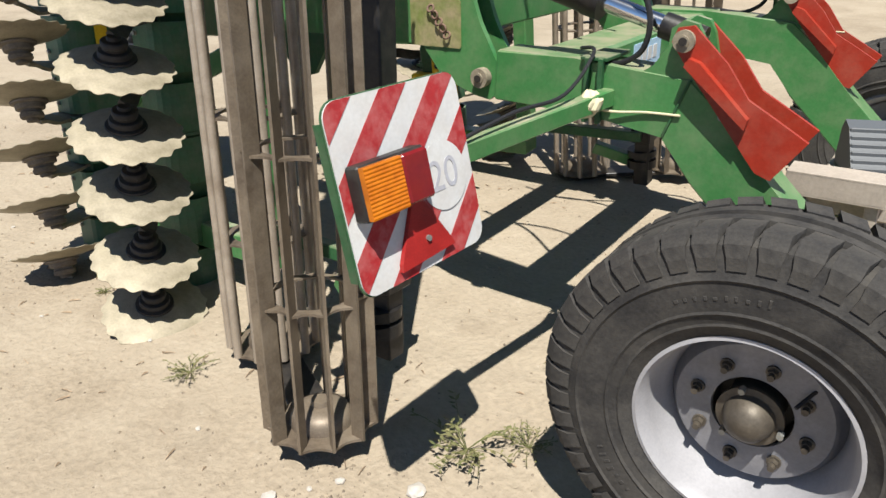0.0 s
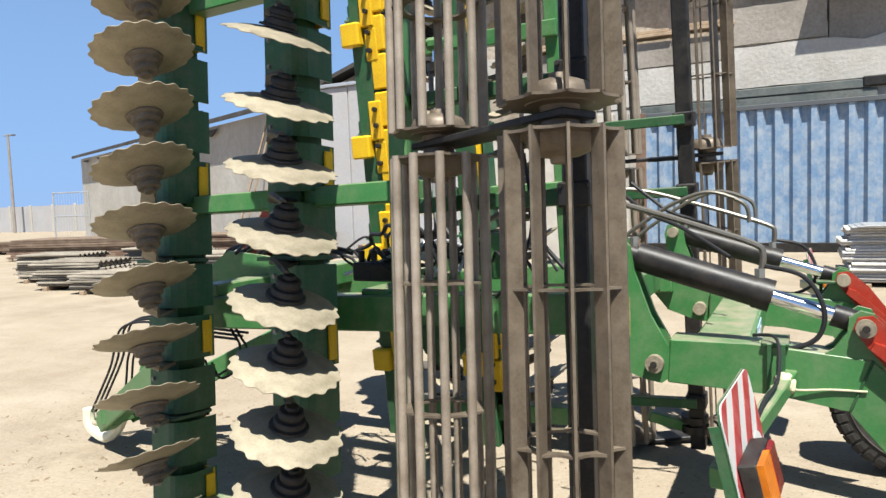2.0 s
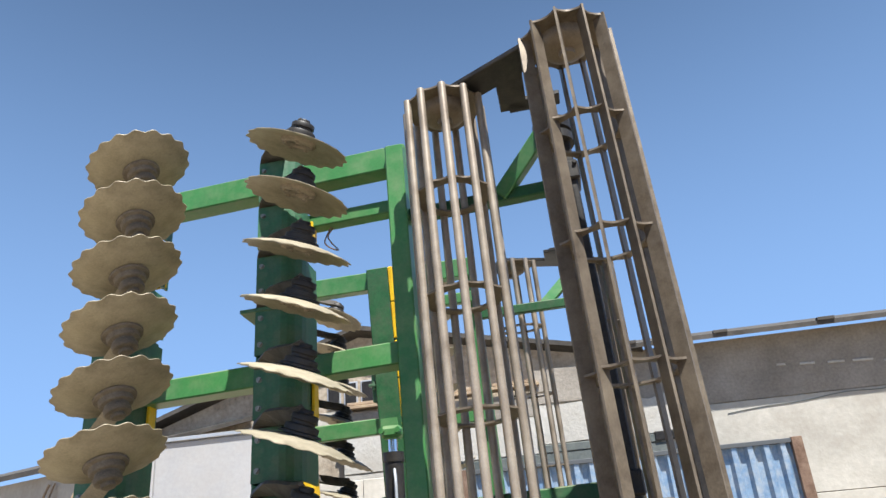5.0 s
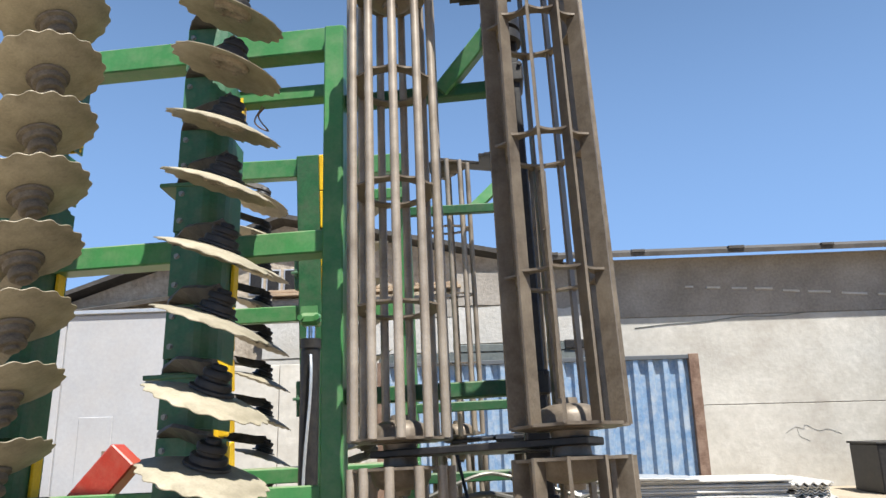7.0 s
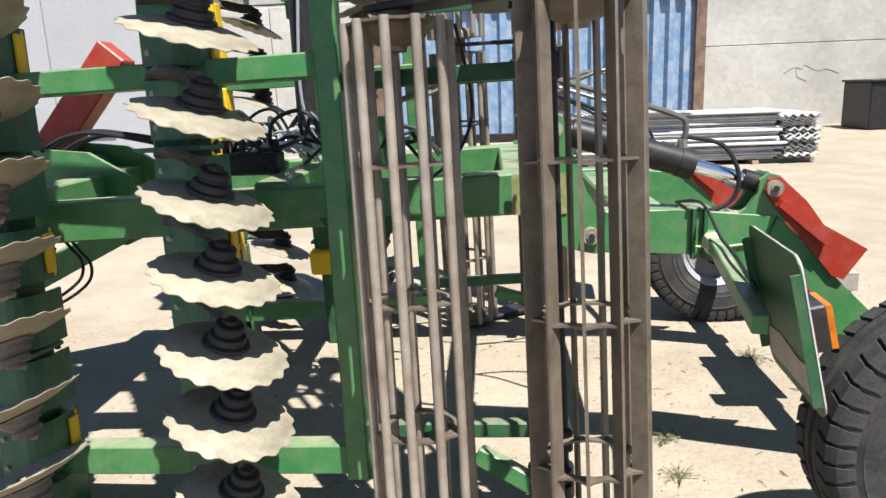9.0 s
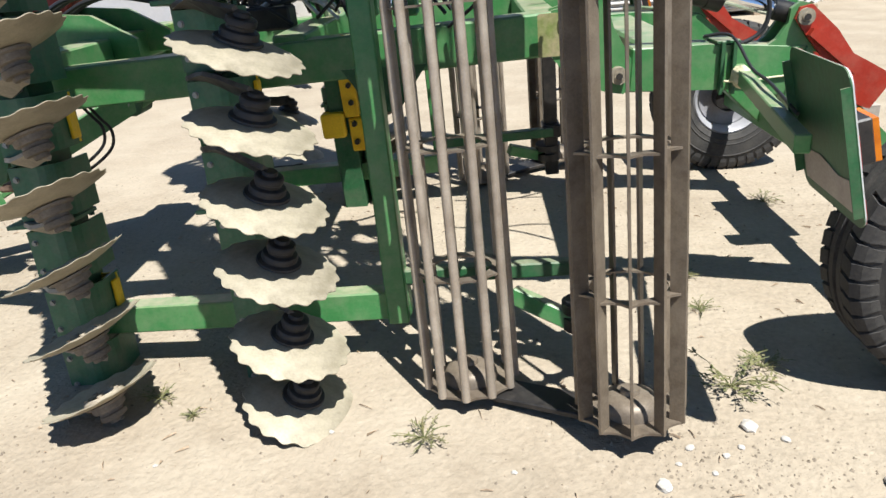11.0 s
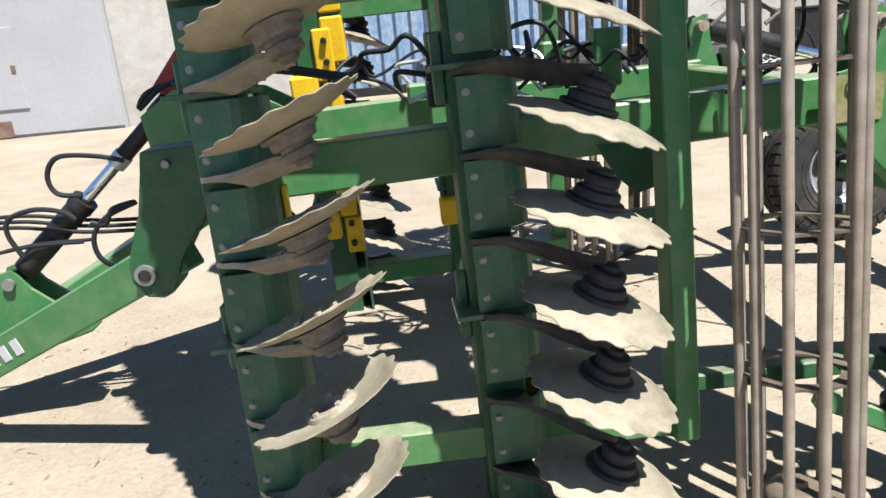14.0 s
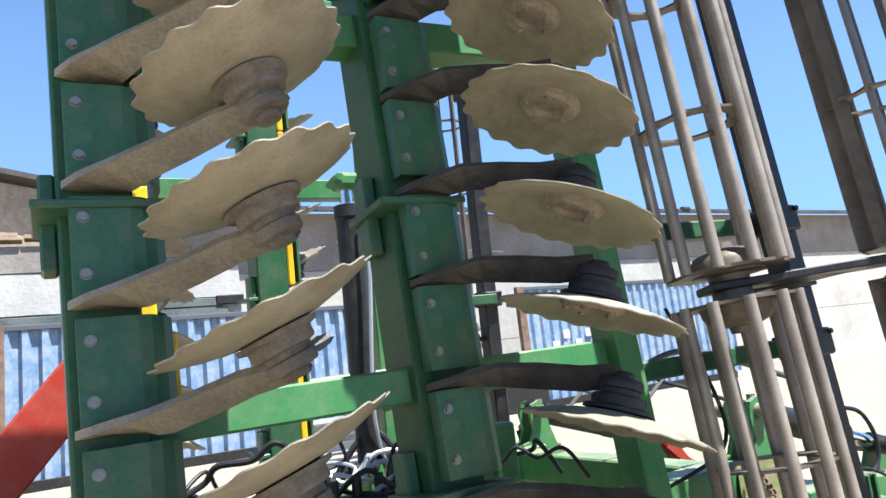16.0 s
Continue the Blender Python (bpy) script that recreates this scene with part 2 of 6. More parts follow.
def along(p0, p1, up=(0, 0, 1)):
    """A pose at p0 whose z axis runs to p1, and the distance."""
    p0, p1 = Vector(p0), Vector(p1)
    z = (p1 - p0).normalized()
    u = Vector(up)
    if abs(z.dot(u)) > 0.98:
        u = Vector((0, 1, 0))
    x = u.cross(z).normalized()
    y = z.cross(x)
    m = Matrix((x, y, z)).transposed().to_4x4()
    m.translation = p0
    return m, (p1 - p0).length


def beam(bm, p0, p1, w, h, bevel=0.004, up=(0, 0, 1)):
    """A square tube from p0 to p1: w across, h along up."""
    m, n = along(p0, p1, up)
    return box(bm, (-w / 2, -h / 2, 0), (w / 2, h / 2, n), bevel, m)


def tube(bm, p0, p1, r, seg=14, r2=None):
    m, n = along(p0, p1)
    bmesh.ops.create_cone(bm, cap_ends=True, segments=seg, radius1=r, radius2=r if r2 is None else r2, depth=n,
                          matrix=m @ Matrix.Translation((0, 0, n / 2)))
    return bm


def plate(bm, outline, thick, m, bevel=0.0):
    """A flat plate with that outline (2D points), thick along its z, at the pose m."""
    lo = [bm.verts.new(m @ Vector((x, y, -thick / 2))) for x, y in outline]
    hi = [bm.verts.new(m @ Vector((x, y, thick / 2))) for x, y in outline]
    n = len(outline)
    bm.faces.new(lo[::-1])
    bm.faces.new(hi)
    for i in range(n):
        bm.faces.new((lo[i], lo[(i + 1) % n], hi[(i + 1) % n], hi[i]))
    return bm


def lathe(bm, profile, seg=32, m=None, close=False):
    """Turns a profile of (radius, height) round z."""
    m = m or Matrix()
    rings = []
    for r, z in profile:
        rings.append([bm.verts.new(m @ Vector((r * math.cos(2 * math.pi * i / seg), r * math.sin(2 * math.pi * i / seg), z))) for i in range(seg)]
                     if r > 1e-6 else [bm.verts.new(m @ Vector((0, 0, z)))])
    pairs = list(zip(rings, rings[1:])) + ([(rings[-1], rings[0])] if close else [])
    for a, b in pairs:
        for i in range(seg):
            j = (i + 1) % seg
            if len(a) == 1 and len(b) == 1:
                continue
            if len(a) == 1:
                bm.faces.new((a[0], b[i], b[j]))
            elif len(b) == 1:
                bm.faces.new((a[i], a[j], b[0]))
            else:
                bm.faces.new((a[i], a[j], b[j], b[i]))
    return bm


def pipe(name, points, r, material, parent=None, label="", seg=8):
    """A hose through the points, smoothed."""
    pts = [Vector(p) for p in points]
    fine = []
    for i in range(len(pts) - 1):
        a, b = pts[max(i - 1, 0)], pts[min(i + 2, len(pts) - 1)]
        p, q = pts[i], pts[i + 1]
        for k in range(6):
            t = k / 6
            fine.append(0.5 * ((2 * p) + (q - a) * t + (2 * a - 5 * p + 4 * q - b) * t * t + (3 * p - a - 3 * q + b) * t ** 3))
    fine.append(pts[-1])
    bm = bmesh.new()
    prev = None
    ref = Vector((0.31, 0.52, 0.8))
    for i, p in enumerate(fine):
        d = (fine[min(i + 1, len(fine) - 1)] - fine[max(i - 1, 0)]).normalized()
        x = d.cross(ref).normalized()
        y = d.cross(x)
        ref = ref - d * ref.dot(d)
        ring = [bm.verts.new(p + r * (math.cos(2 * math.pi * k / seg) * x + math.sin(2 * math.pi * k / seg) * y)) for k in range(seg)]
        if prev:
            for k in range(seg):
                bm.faces.new((prev[k], prev[(k + 1) % seg], ring[(k + 1) % seg], ring[k]))
        else:
            bm.faces.new(ring[::-1])
        prev = ring
    bm.faces.new(prev)
    return part(name, bm, material, parent, label, smooth=True)


# ---- ground ----
def ground_height(x, y):
    n = noise.noise(Vector((x * 0.35, y * 0.35, 0.3))) * 0.025 + noise.noise(Vector((x * 1.3, y * 1.3, 2.1))) * 0.01
    near = min(1.0, max(0.0, (math.hypot(x + 1.3, y - 2.0) - 4.5) / 6.0))
    return n * (0.12 + 0.88 * near) - 0.004


def soil_detail(m):
    """Darker crumbly patches, wheel-worn streaks and fine sand grain over the soil."""
    nt = m.node_tree
    b = nt.nodes["Principled BSDF"]
    col = b.inputs["Base Color"].links[0].from_socket
    tc = nt.nodes["Texture Coordinate"]
    for scale, stretch, lo, hi, colour, amount in ((1.7, (1, 1, 1), 0.56, 0.72, (0.185, 0.15, 0.11), 0.5), (2.2, (0.25, 1.6, 1), 0.55, 0.75, (0.205, 0.17, 0.126), 0.45),
                                                  (95.0, (1, 1, 1), 0.6, 0.72, (0.15, 0.122, 0.09), 0.5), (22.0, (1, 1, 1), 0.6, 0.7, (0.4, 0.35, 0.28), 0.5)):
        mp = nt.nodes.new("ShaderNodeMapping")
        mp.inputs["Scale"].default_value = stretch
        nt.links.new(tc.outputs["Object"], mp.inputs["Vector"])
        n = nt.nodes.new("ShaderNodeTexNoise")
        n.inputs["Scale"].default_value = scale
        n.inputs["Detail"].default_value = 9
        n.inputs["Roughness"].default_value = 0.72
        nt.links.new(mp.outputs[0], n.inputs["Vector"])
        r = nt.nodes.new("ShaderNodeMapRange")
        r.inputs[1].default_value, r.inputs[2].default_value, r.inputs[4].default_value = lo, hi, amount
        nt.links.new(n.outputs[0], r.inputs[0])
        x = nt.nodes.new("ShaderNodeMix")
        x.data_type = "RGBA"
        nt.links.new(r.outputs[0], x.inputs[0])
        nt.links.new(col, x.inputs[6])
        x.inputs[7].default_value = (*colour, 1)
        col = x.outputs[2]
    nt.links.new(col, b.inputs["Base Color"])
    # trodden relief under the fine grain
    fine = b.inputs["Normal"].links[0].from_node
    last = None
    for scale, strength, distance in ((6.0, 0.5, 0.03), (21.0, 0.55, 0.012)):
        n = nt.nodes.new("ShaderNodeTexNoise")
        n.inputs["Scale"].default_value = scale
        n.inputs["Detail"].default_value = 5
        n.inputs["Distortion"].default_value = 0.6
        nt.links.new(tc.outputs["Object"], n.inputs["Vector"])
        bp = nt.nodes.new("ShaderNodeBump")
        bp.inputs["Strength"].default_value = strength
        bp.inputs["Distance"].default_value = distance
        nt.links.new(n.outputs[0], bp.inputs["Height"])
        if last:
            nt.links.new(last.outputs[0], bp.inputs["Normal"])
        last = bp
    nt.links.new(last.outputs[0], fine.inputs["Normal"])


def build_ground():
    axis = [-600, -300, -150, -90, -60, -45, -36, -30, -25, -21, -18, -15, -13, -11, -9.5]
    xs = axis + [-8 + 0.12 * i for i in range(109)] + [5.6, 6.4, 7.4, 8.6, 10, 12, 14.5, 17, 20, 24, 29, 35, 45, 60, 90, 150, 300, 600]
    ys = [-600, -300, -150, -80, -40, -20, -12, -8, -5, -3.5, -2.5] + [-1.8 + 0.12 * i for i in range(84)] + [8.8, 9.6, 10.6, 12, 13.5, 15, 17, 19, 21.5, 24, 27, 31, 36, 45, 60, 90, 150, 300, 600]
    bm = bmesh.new()
    grid = [[bm.verts.new((x, y, ground_height(x, y))) for x in xs] for y in ys]
    for j in range(len(ys) - 1):
        for i in range(len(xs) - 1):
            bm.faces.new((grid[j][i], grid[j][i + 1], grid[j + 1][i + 1], grid[j + 1][i]))
    m = mat("packed_sandy_soil", (0.30, 0.25, 0.186), 0.95, second=(0.245, 0.2, 0.146), patch=0.55, grain=38, grain_amount=0.13, bump=0.55,
            dust=(0.36, 0.31, 0.238), dust_amount=0.55, specular=0.15)
    soil_detail(m)
    g = part("ground", bm, m, smooth=False, recalc=False)
    for p in g.data.polygons:
        p.use_smooth = True
    tagged(g, "pale dry sandy yard ground with fine grit", "ground", kind="structure")


build_ground()

# ---- the folded disc harrow ----
# the wings lean inwards by four degrees: pose of a wing's own frame in the world
WING = Matrix(((0.99974, 0.00079, -0.02264, 0.0019), (0.00079, 0.99759, 0.06940, -0.0058), (0.02264, -0.06940, 0.99733, -0.0828), (0, 0, 0, 1)))
MIDDLE = 2.85
MIRROR = Matrix.Translation((0, 2 * MIDDLE, 0)) @ Matrix.Diagonal((1, -1, 1, 1))
harrow = new("disc_harrow")
tagged(harrow, "green trailed disc harrow with folded upright wings standing on its wheels", "harrow")

ROW1, ROW2 = (-3.11, 1.785), (-2.343, 1.785)
ROW1_Z = [0.336 + 0.2568 * k for k in range(15)]
ROW2_Z = [0.321, 0.572, 0.859, 1.1, 1.36, 1.608, 1.884, 2.146, 2.389, 2.657, 2.905, 3.179, 3.427, 3.686, 3.934]


def disc_mesh():
    bm = bmesh.new()
    seg, lobes, R = 108, 18, 0.222
    rings = []
    for f_, side in [(0.0, 0), (0.22, 0), (0.45, 0), (0.65, 0), (0.82, 0), (0.93, 0), (1.0, 0), (1.0, 1), (0.93, 1), (0.82, 1), (0.65, 1), (0.45, 1), (0.22, 1), (0.0, 1)]:
        ring = []
        for i in range(seg if f_ else 1):
            a = 2 * math.pi * i / seg
            r = R * f_
            if f_ > 0.9:
                r -= 0.013 * (0.5 - 0.5 * math.cos(lobes * a)) * (1 if f_ > 0.97 else 0.35)
            z = 0.042 * (r / R) ** 2 + (0.006 if side else 0) - (0.003 if f_ == 1.0 and side else 0)
            ring.append(bm.verts.new((r * math.cos(a), r * math.sin(a), z)))
        rings.append(ring)
    for a, b in zip(rings, rings[1:]):
        for i in range(seg):
            j = (i + 1) % seg
            if len(a) == 1:
                bm.faces.new((a[0], b[j], b[i]))
            elif len(b) == 1:
                bm.faces.new((a[i], a[j], b[0]))
            else:
                bm.faces.new((a[i], a[j], b[j], b[i]))
    return bm


def hub_mesh():
    bm = bmesh.new()
    lathe(bm, [(0.0, -0.126), (0.024, -0.126), (0.027, -0.12), (0.027, -0.106), (0.046, -0.102), (0.05, -0.096), (0.05, -0.072), (0.045, -0.067), (0.045, -0.052), (0.06, -0.047),
               (0.063, -0.04), (0.063, -0.016), (0.078, -0.01), (0.08, 0.002), (0.0, 0.002)], 24)
    return bm


def cap_mesh():
    bm = bmesh.new()
    lathe(bm, [(0.0, 0.014), (0.036, 0.014), (0.042, 0.026), (0.062, 0.03), (0.074, 0.024), (0.08, 0.006)], 28)
    for i in range(5):
        a = 2 * math.pi * i / 5
        tube(bm, (0.058 * math.cos(a), 0.058 * math.sin(a), 0.018), (0.058 * math.cos(a), 0.058 * math.sin(a), 0.036), 0.01, 6)
    return bm


def strip(bm, points, widths, thick, twist=None):
    """A bent flat bar: centre points, half widths along the sideways direction, thickness, and its turn about its own length."""
    prev = None
    n = len(points)
    for i, (p, wd) in enumerate(zip(points, widths)):
        p = Vector(p)
        d = (Vector(points[min(i + 1, n - 1)]) - Vector(points[max(i - 1, 0)])).normalized()
        s = d.cross(Vector((0, 0, 1))).normalized()
        u = s.cross(d)
        if twist:
            q = Matrix.Rotation(radians(twist[i]), 3, d)
            s, u = q @ s, q @ u
        ring = [bm.verts.new(p + s * a * wd + u * b * thick / 2) for a, b in ((-1, -1), (1, -1), (1, 1), (-1, 1))]
        if prev:
            for k in range(4):
                bm.faces.new((prev[k], prev[(k + 1) % 4], ring[(k + 1) % 4], ring[k]))
        else:
            bm.faces.new(ring[::-1])
        prev = ring
    bm.faces.new(prev)
    return bm


def mesh_of(name, bm, material, smooth=False):
    ob = part(name, bm, material, smooth=smooth)
    me = ob.data
    bpy.data.objects.remove(ob)
    return me


def bracket_mesh(name, material):
    """A clamp of bent plate round the beam, open at the back, with its rounded corner."""
    bm = bmesh.new()
    out = [(-0.08, -0.052), (-0.08, -0.1), (0.035, -0.1), (0.062, -0.092), (0.088, -0.07), (0.108, -0.035), (0.114, 0.0), (0.114, 0.135), (0.103, 0.135), (0.103, 0.0), (0.098, -0.03), (0.08, -0.062), (0.058, -0.081), (0.033, -0.089), (-0.069, -0.089), (-0.069, -0.052)]
    plate(bm, out, 0.212, Matrix())
    return mesh_of(name, bm, material)


ME_DISC = mesh_of("disc", disc_mesh(), DISC, True)
ME_HUB = mesh_of("hub", hub_mesh(), HUB, True)
ME_HUB_DUSTY = mesh_of("hub", hub_mesh(), HUB_DUSTY, True)
ME_CAP = mesh_of("hub_cap", cap_mesh(), CAPDUST, True)
ME_BRACKET = bracket_mesh("bracket", GREEN_BRACKET)
bm = bmesh.new()
tube(bm, (0, 0, 0), (0, -0.011, 0), 0.0095, 6)
tube(bm, (0, 0, 0), (0, -0.003, 0), 0.0125, 12)
ME_BOLT = mesh_of("bolt", bm, BOLT)
bm = bmesh.new()
box(bm, (-0.06, 0.106, -0.1), (0.118, 0.12, 0.1), 0.004)
box(bm, (0.116, 0.05, -0.08), (0.13, 0.106, 0.08), 0.003)
ME_CLAMP = mesh_of("clamp", bm, YELLOW)
bm = bmesh.new()
box(bm, (0.05, 0.106, -0.122), (0.082, 0.14, 0.122), 0.006)
ME_CLAMP_NARROW = mesh_of("clamp", bm, YELLOW)
bm = bmesh.new()
box(bm, (0.05, 0.106, -0.12), (0.17, 0.15, 0.118), 0.01)
box(bm, (0.155, 0.02, -0.1), (0.172, 0.11, 0.1), 0.004)
ME_CLAMP_INNER = mesh_of("clamp", bm, YELLOW)
# the large bracket: an upright strip in two lengths, a box beside it and black bolts
bm = bmesh.new()
box(bm, (0.0, 0.106, -0.02), (0.1, 0.165, 0.25), 0.008)
box(bm, (0.02, 0.106, -0.25), (0.115, 0.155, -0.03), 0.008)
box(bm, (-0.15, 0.106, -0.14), (0.0, 0.2, 0.02), 0.012)
box(bm, (0.1, 0.05, -0.2), (0.115, 0.12, 0.2), 0.004)
ME_CLAMP_WIDE = mesh_of("clamp", bm, YELLOW)
bm = bmesh.new()
tube(bm, (0.06, 0.15, 0), (0.06, 0.19, 0), 0.018, 6)
ME_CLAMP_BOLT = mesh_of("bolt", bm, BLACK)
HUB_AT = Vector((0.229, -0.375, 0.0))


def arm_mesh(dz, twist):
    bm = bmesh.new()
    pts = [(-0.03, -0.05, -0.118), (-0.01, -0.1, -0.119), (0.02, -0.15, -0.12), (0.05, -0.2, -0.118), (0.12, -0.26, -0.1), (0.19, -0.32, dz - 0.078), (0.252, -0.38, dz - 0.07)]
    strip(bm, pts, [0.066, 0.058, 0.045, 0.038, 0.035, 0.033, 0.031], 0.017, twist)
    return bm


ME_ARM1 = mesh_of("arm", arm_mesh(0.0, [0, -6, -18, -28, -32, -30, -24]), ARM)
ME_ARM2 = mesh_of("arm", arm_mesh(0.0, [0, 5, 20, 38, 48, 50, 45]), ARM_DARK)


def disc_unit(at, z, up, frame_m, far, k, front):
    """One disc on its arm: bracket on the beam, arm, hub and scalloped disc. up: the hub hangs below (row one) or stands above (row two)."""
    rnd = random.Random(k * 7 + (3 if up else 0) + (100 if far else 0))
    flip = Matrix.Diagonal((1, 1, 1 if up else -1, 1))
    m = frame_m @ Matrix.Translation((at[0], at[1], z)) @ flip
    br = share("bracket", ME_BRACKET, harrow, m, "green painted bracket")
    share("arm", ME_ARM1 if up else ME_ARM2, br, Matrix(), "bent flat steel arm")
    tilt = 19 + rnd.uniform(-1.5, 1.5)
    camber = (8 if up else 12) + rnd.uniform(-1.5, 1.5)
    # the upper discs of the near front row sit a little lower and further out
    ease = min(max((k - 5) / 5, 0.0), 1.0) if up and not far else 0.0
    dm = Matrix.Translation(HUB_AT + Vector((0.02 * ease, 0, 0.008 - 0.022 * ease))) @ pose(0, 0, 0, -camber, -tilt, rnd.uniform(0, 20))
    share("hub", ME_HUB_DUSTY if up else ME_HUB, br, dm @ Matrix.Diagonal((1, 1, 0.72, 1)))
    share("disc", ME_DISC, br, dm, "scalloped concave steel disc")
    share("hub_cap", ME_CAP, br, dm)
    for bz in (0.06, -0.06):
        share("bolt", ME_BOLT, br, Matrix.Translation((-0.055, -0.1, bz)))
    if not far and k % 3 == 1:
        share("clamp", ME_CLAMP, br, Matrix(), "yellow painted clamp plate")
    if far and k > 5:
        share("clamp", ME_CLAMP_INNER if front else ME_CLAMP_NARROW, br, Matrix(), "bright yellow clamp plate")


def ring_mesh(bars, phase, r, notch, hole, thick=0.008):
    """A roller ring: hollowed between the bars, with a large hole."""
    bm = bmesh.new()
    seg = bars * 8
    rows = [[], [], [], []]
    for i in range(seg):
        a = phase + 2 * math.pi * i / seg
        q = (i % 8) / 8
        ro = r - notch * math.sin(math.pi * q) ** 0.8 if q else r
        for n, (rad, z) in enumerate(((ro, -thick / 2), (ro, thick / 2), (hole, thick / 2), (hole, -thick / 2))):
            rows[n].append(bm.verts.new((rad * math.cos(a), rad * math.sin(a), z)))
    for n in range(4):
        a, b = rows[n], rows[(n + 1) % 4]
        for i in range(seg):
            j = (i + 1) % seg
            bm.faces.new((a[i], a[j], b[j], b[i]))
    return bm


def end_mesh(bars, phase, r, notch):
    """The dished end of a roller with its bearing stub."""
    bm = ring_mesh(bars, phase, r, notch, 0.1, 0.009)
    lathe(bm, [(0.105, -0.002), (0.101, 0.03), (0.088, 0.052), (0.06, 0.064), (0.034, 0.067), (0.03, 0.085), (0.0, 0.087)], 28)
    lathe(bm, [(0.105, -0.003), (0.1, -0.008), (0.06, -0.012), (0.055, -0.05), (0.0, -0.05)], 28)
    return bm


RA, RB = 0.186, 0.188
A_PHASE, B_PHASE = radians(-88), radians(-99)
ME_RING_A = mesh_of("ring", ring_mesh(11, A_PHASE, RA - 0.012, 0.02, 0.115), ROLLER_BAR)
ME_RING_B = mesh_of("ring", ring_mesh(11, B_PHASE, RB - 0.01, 0.028, 0.125), ROLLER_BAR)
ME_END_A = mesh_of("end_plate", end_mesh(11, A_PHASE, RA - 0.008, 0.018), ROLLER_BAR, True)
ME_END_B = mesh_of("end_plate", end_mesh(11, B_PHASE, RB - 0.006, 0.024), ROLLER_BAR, True)


def roller(at, z0, z1, kind, frame_m, turn):
    """A cage roller: bars on five rings between two dished ends."""
    h = z1 - z0
    m = frame_m @ Matrix.Translation((at[0], at[1], z0)) @ Matrix.Rotation(radians(turn), 4, "Z")
    end = ME_END_A if kind == "tube" else ME_END_B
    body = share("roller", end, harrow, m, "cage roller of brown worn steel")
    bars, phase, r = (11, A_PHASE, RA - 0.0165) if kind == "tube" else (11, B_PHASE, RB)
    bm = bmesh.new()
    if kind == "tube":
        tube(bm, (0, 0, 0), (0, 0, h), 0.0165, 12)
    else:
        plate(bm, [(-0.05, -0.0045), (0.0, -0.0045), (0.0, 0.0045), (-0.05, 0.0045)], h, Matrix.Translation((0, 0, h / 2)))
    me = mesh_of("bar", bm, ROLLER_TUBE if kind == "tube" else ROLLER_BAR, kind == "tube")
    for i in range(bars):
        a = phase + 2 * math.pi * i / bars
        share("bar", me, body, Matrix.Translation((r * math.cos(a), r * math.sin(a), 0)) @ Matrix.Rotation(a, 4, "Z"))
    for i in range(1, 4):
        share("ring", ME_RING_A if kind == "tube" else ME_RING_B, body, Matrix.Translation((0, 0, h * i / 4)))
    share("end_plate", end, body, Matrix.Translation((0, 0, h - 0.006)) @ Matrix.Diagonal((1, 1, -1, 1)))


A_AT, B_AT = (-1.486, 1.528), (-0.937, 1.24)


def wing_bar(name, p0, p1, w_, h_, material, frame_m, up=(0, 0, 1), label=""):
    bm = bmesh.new()
    beam(bm, p0, p1, w_, h_, 0.006, up)
    ob = part(name, bm, material, harrow, label)
    ob.matrix_basis = frame_m
    return ob


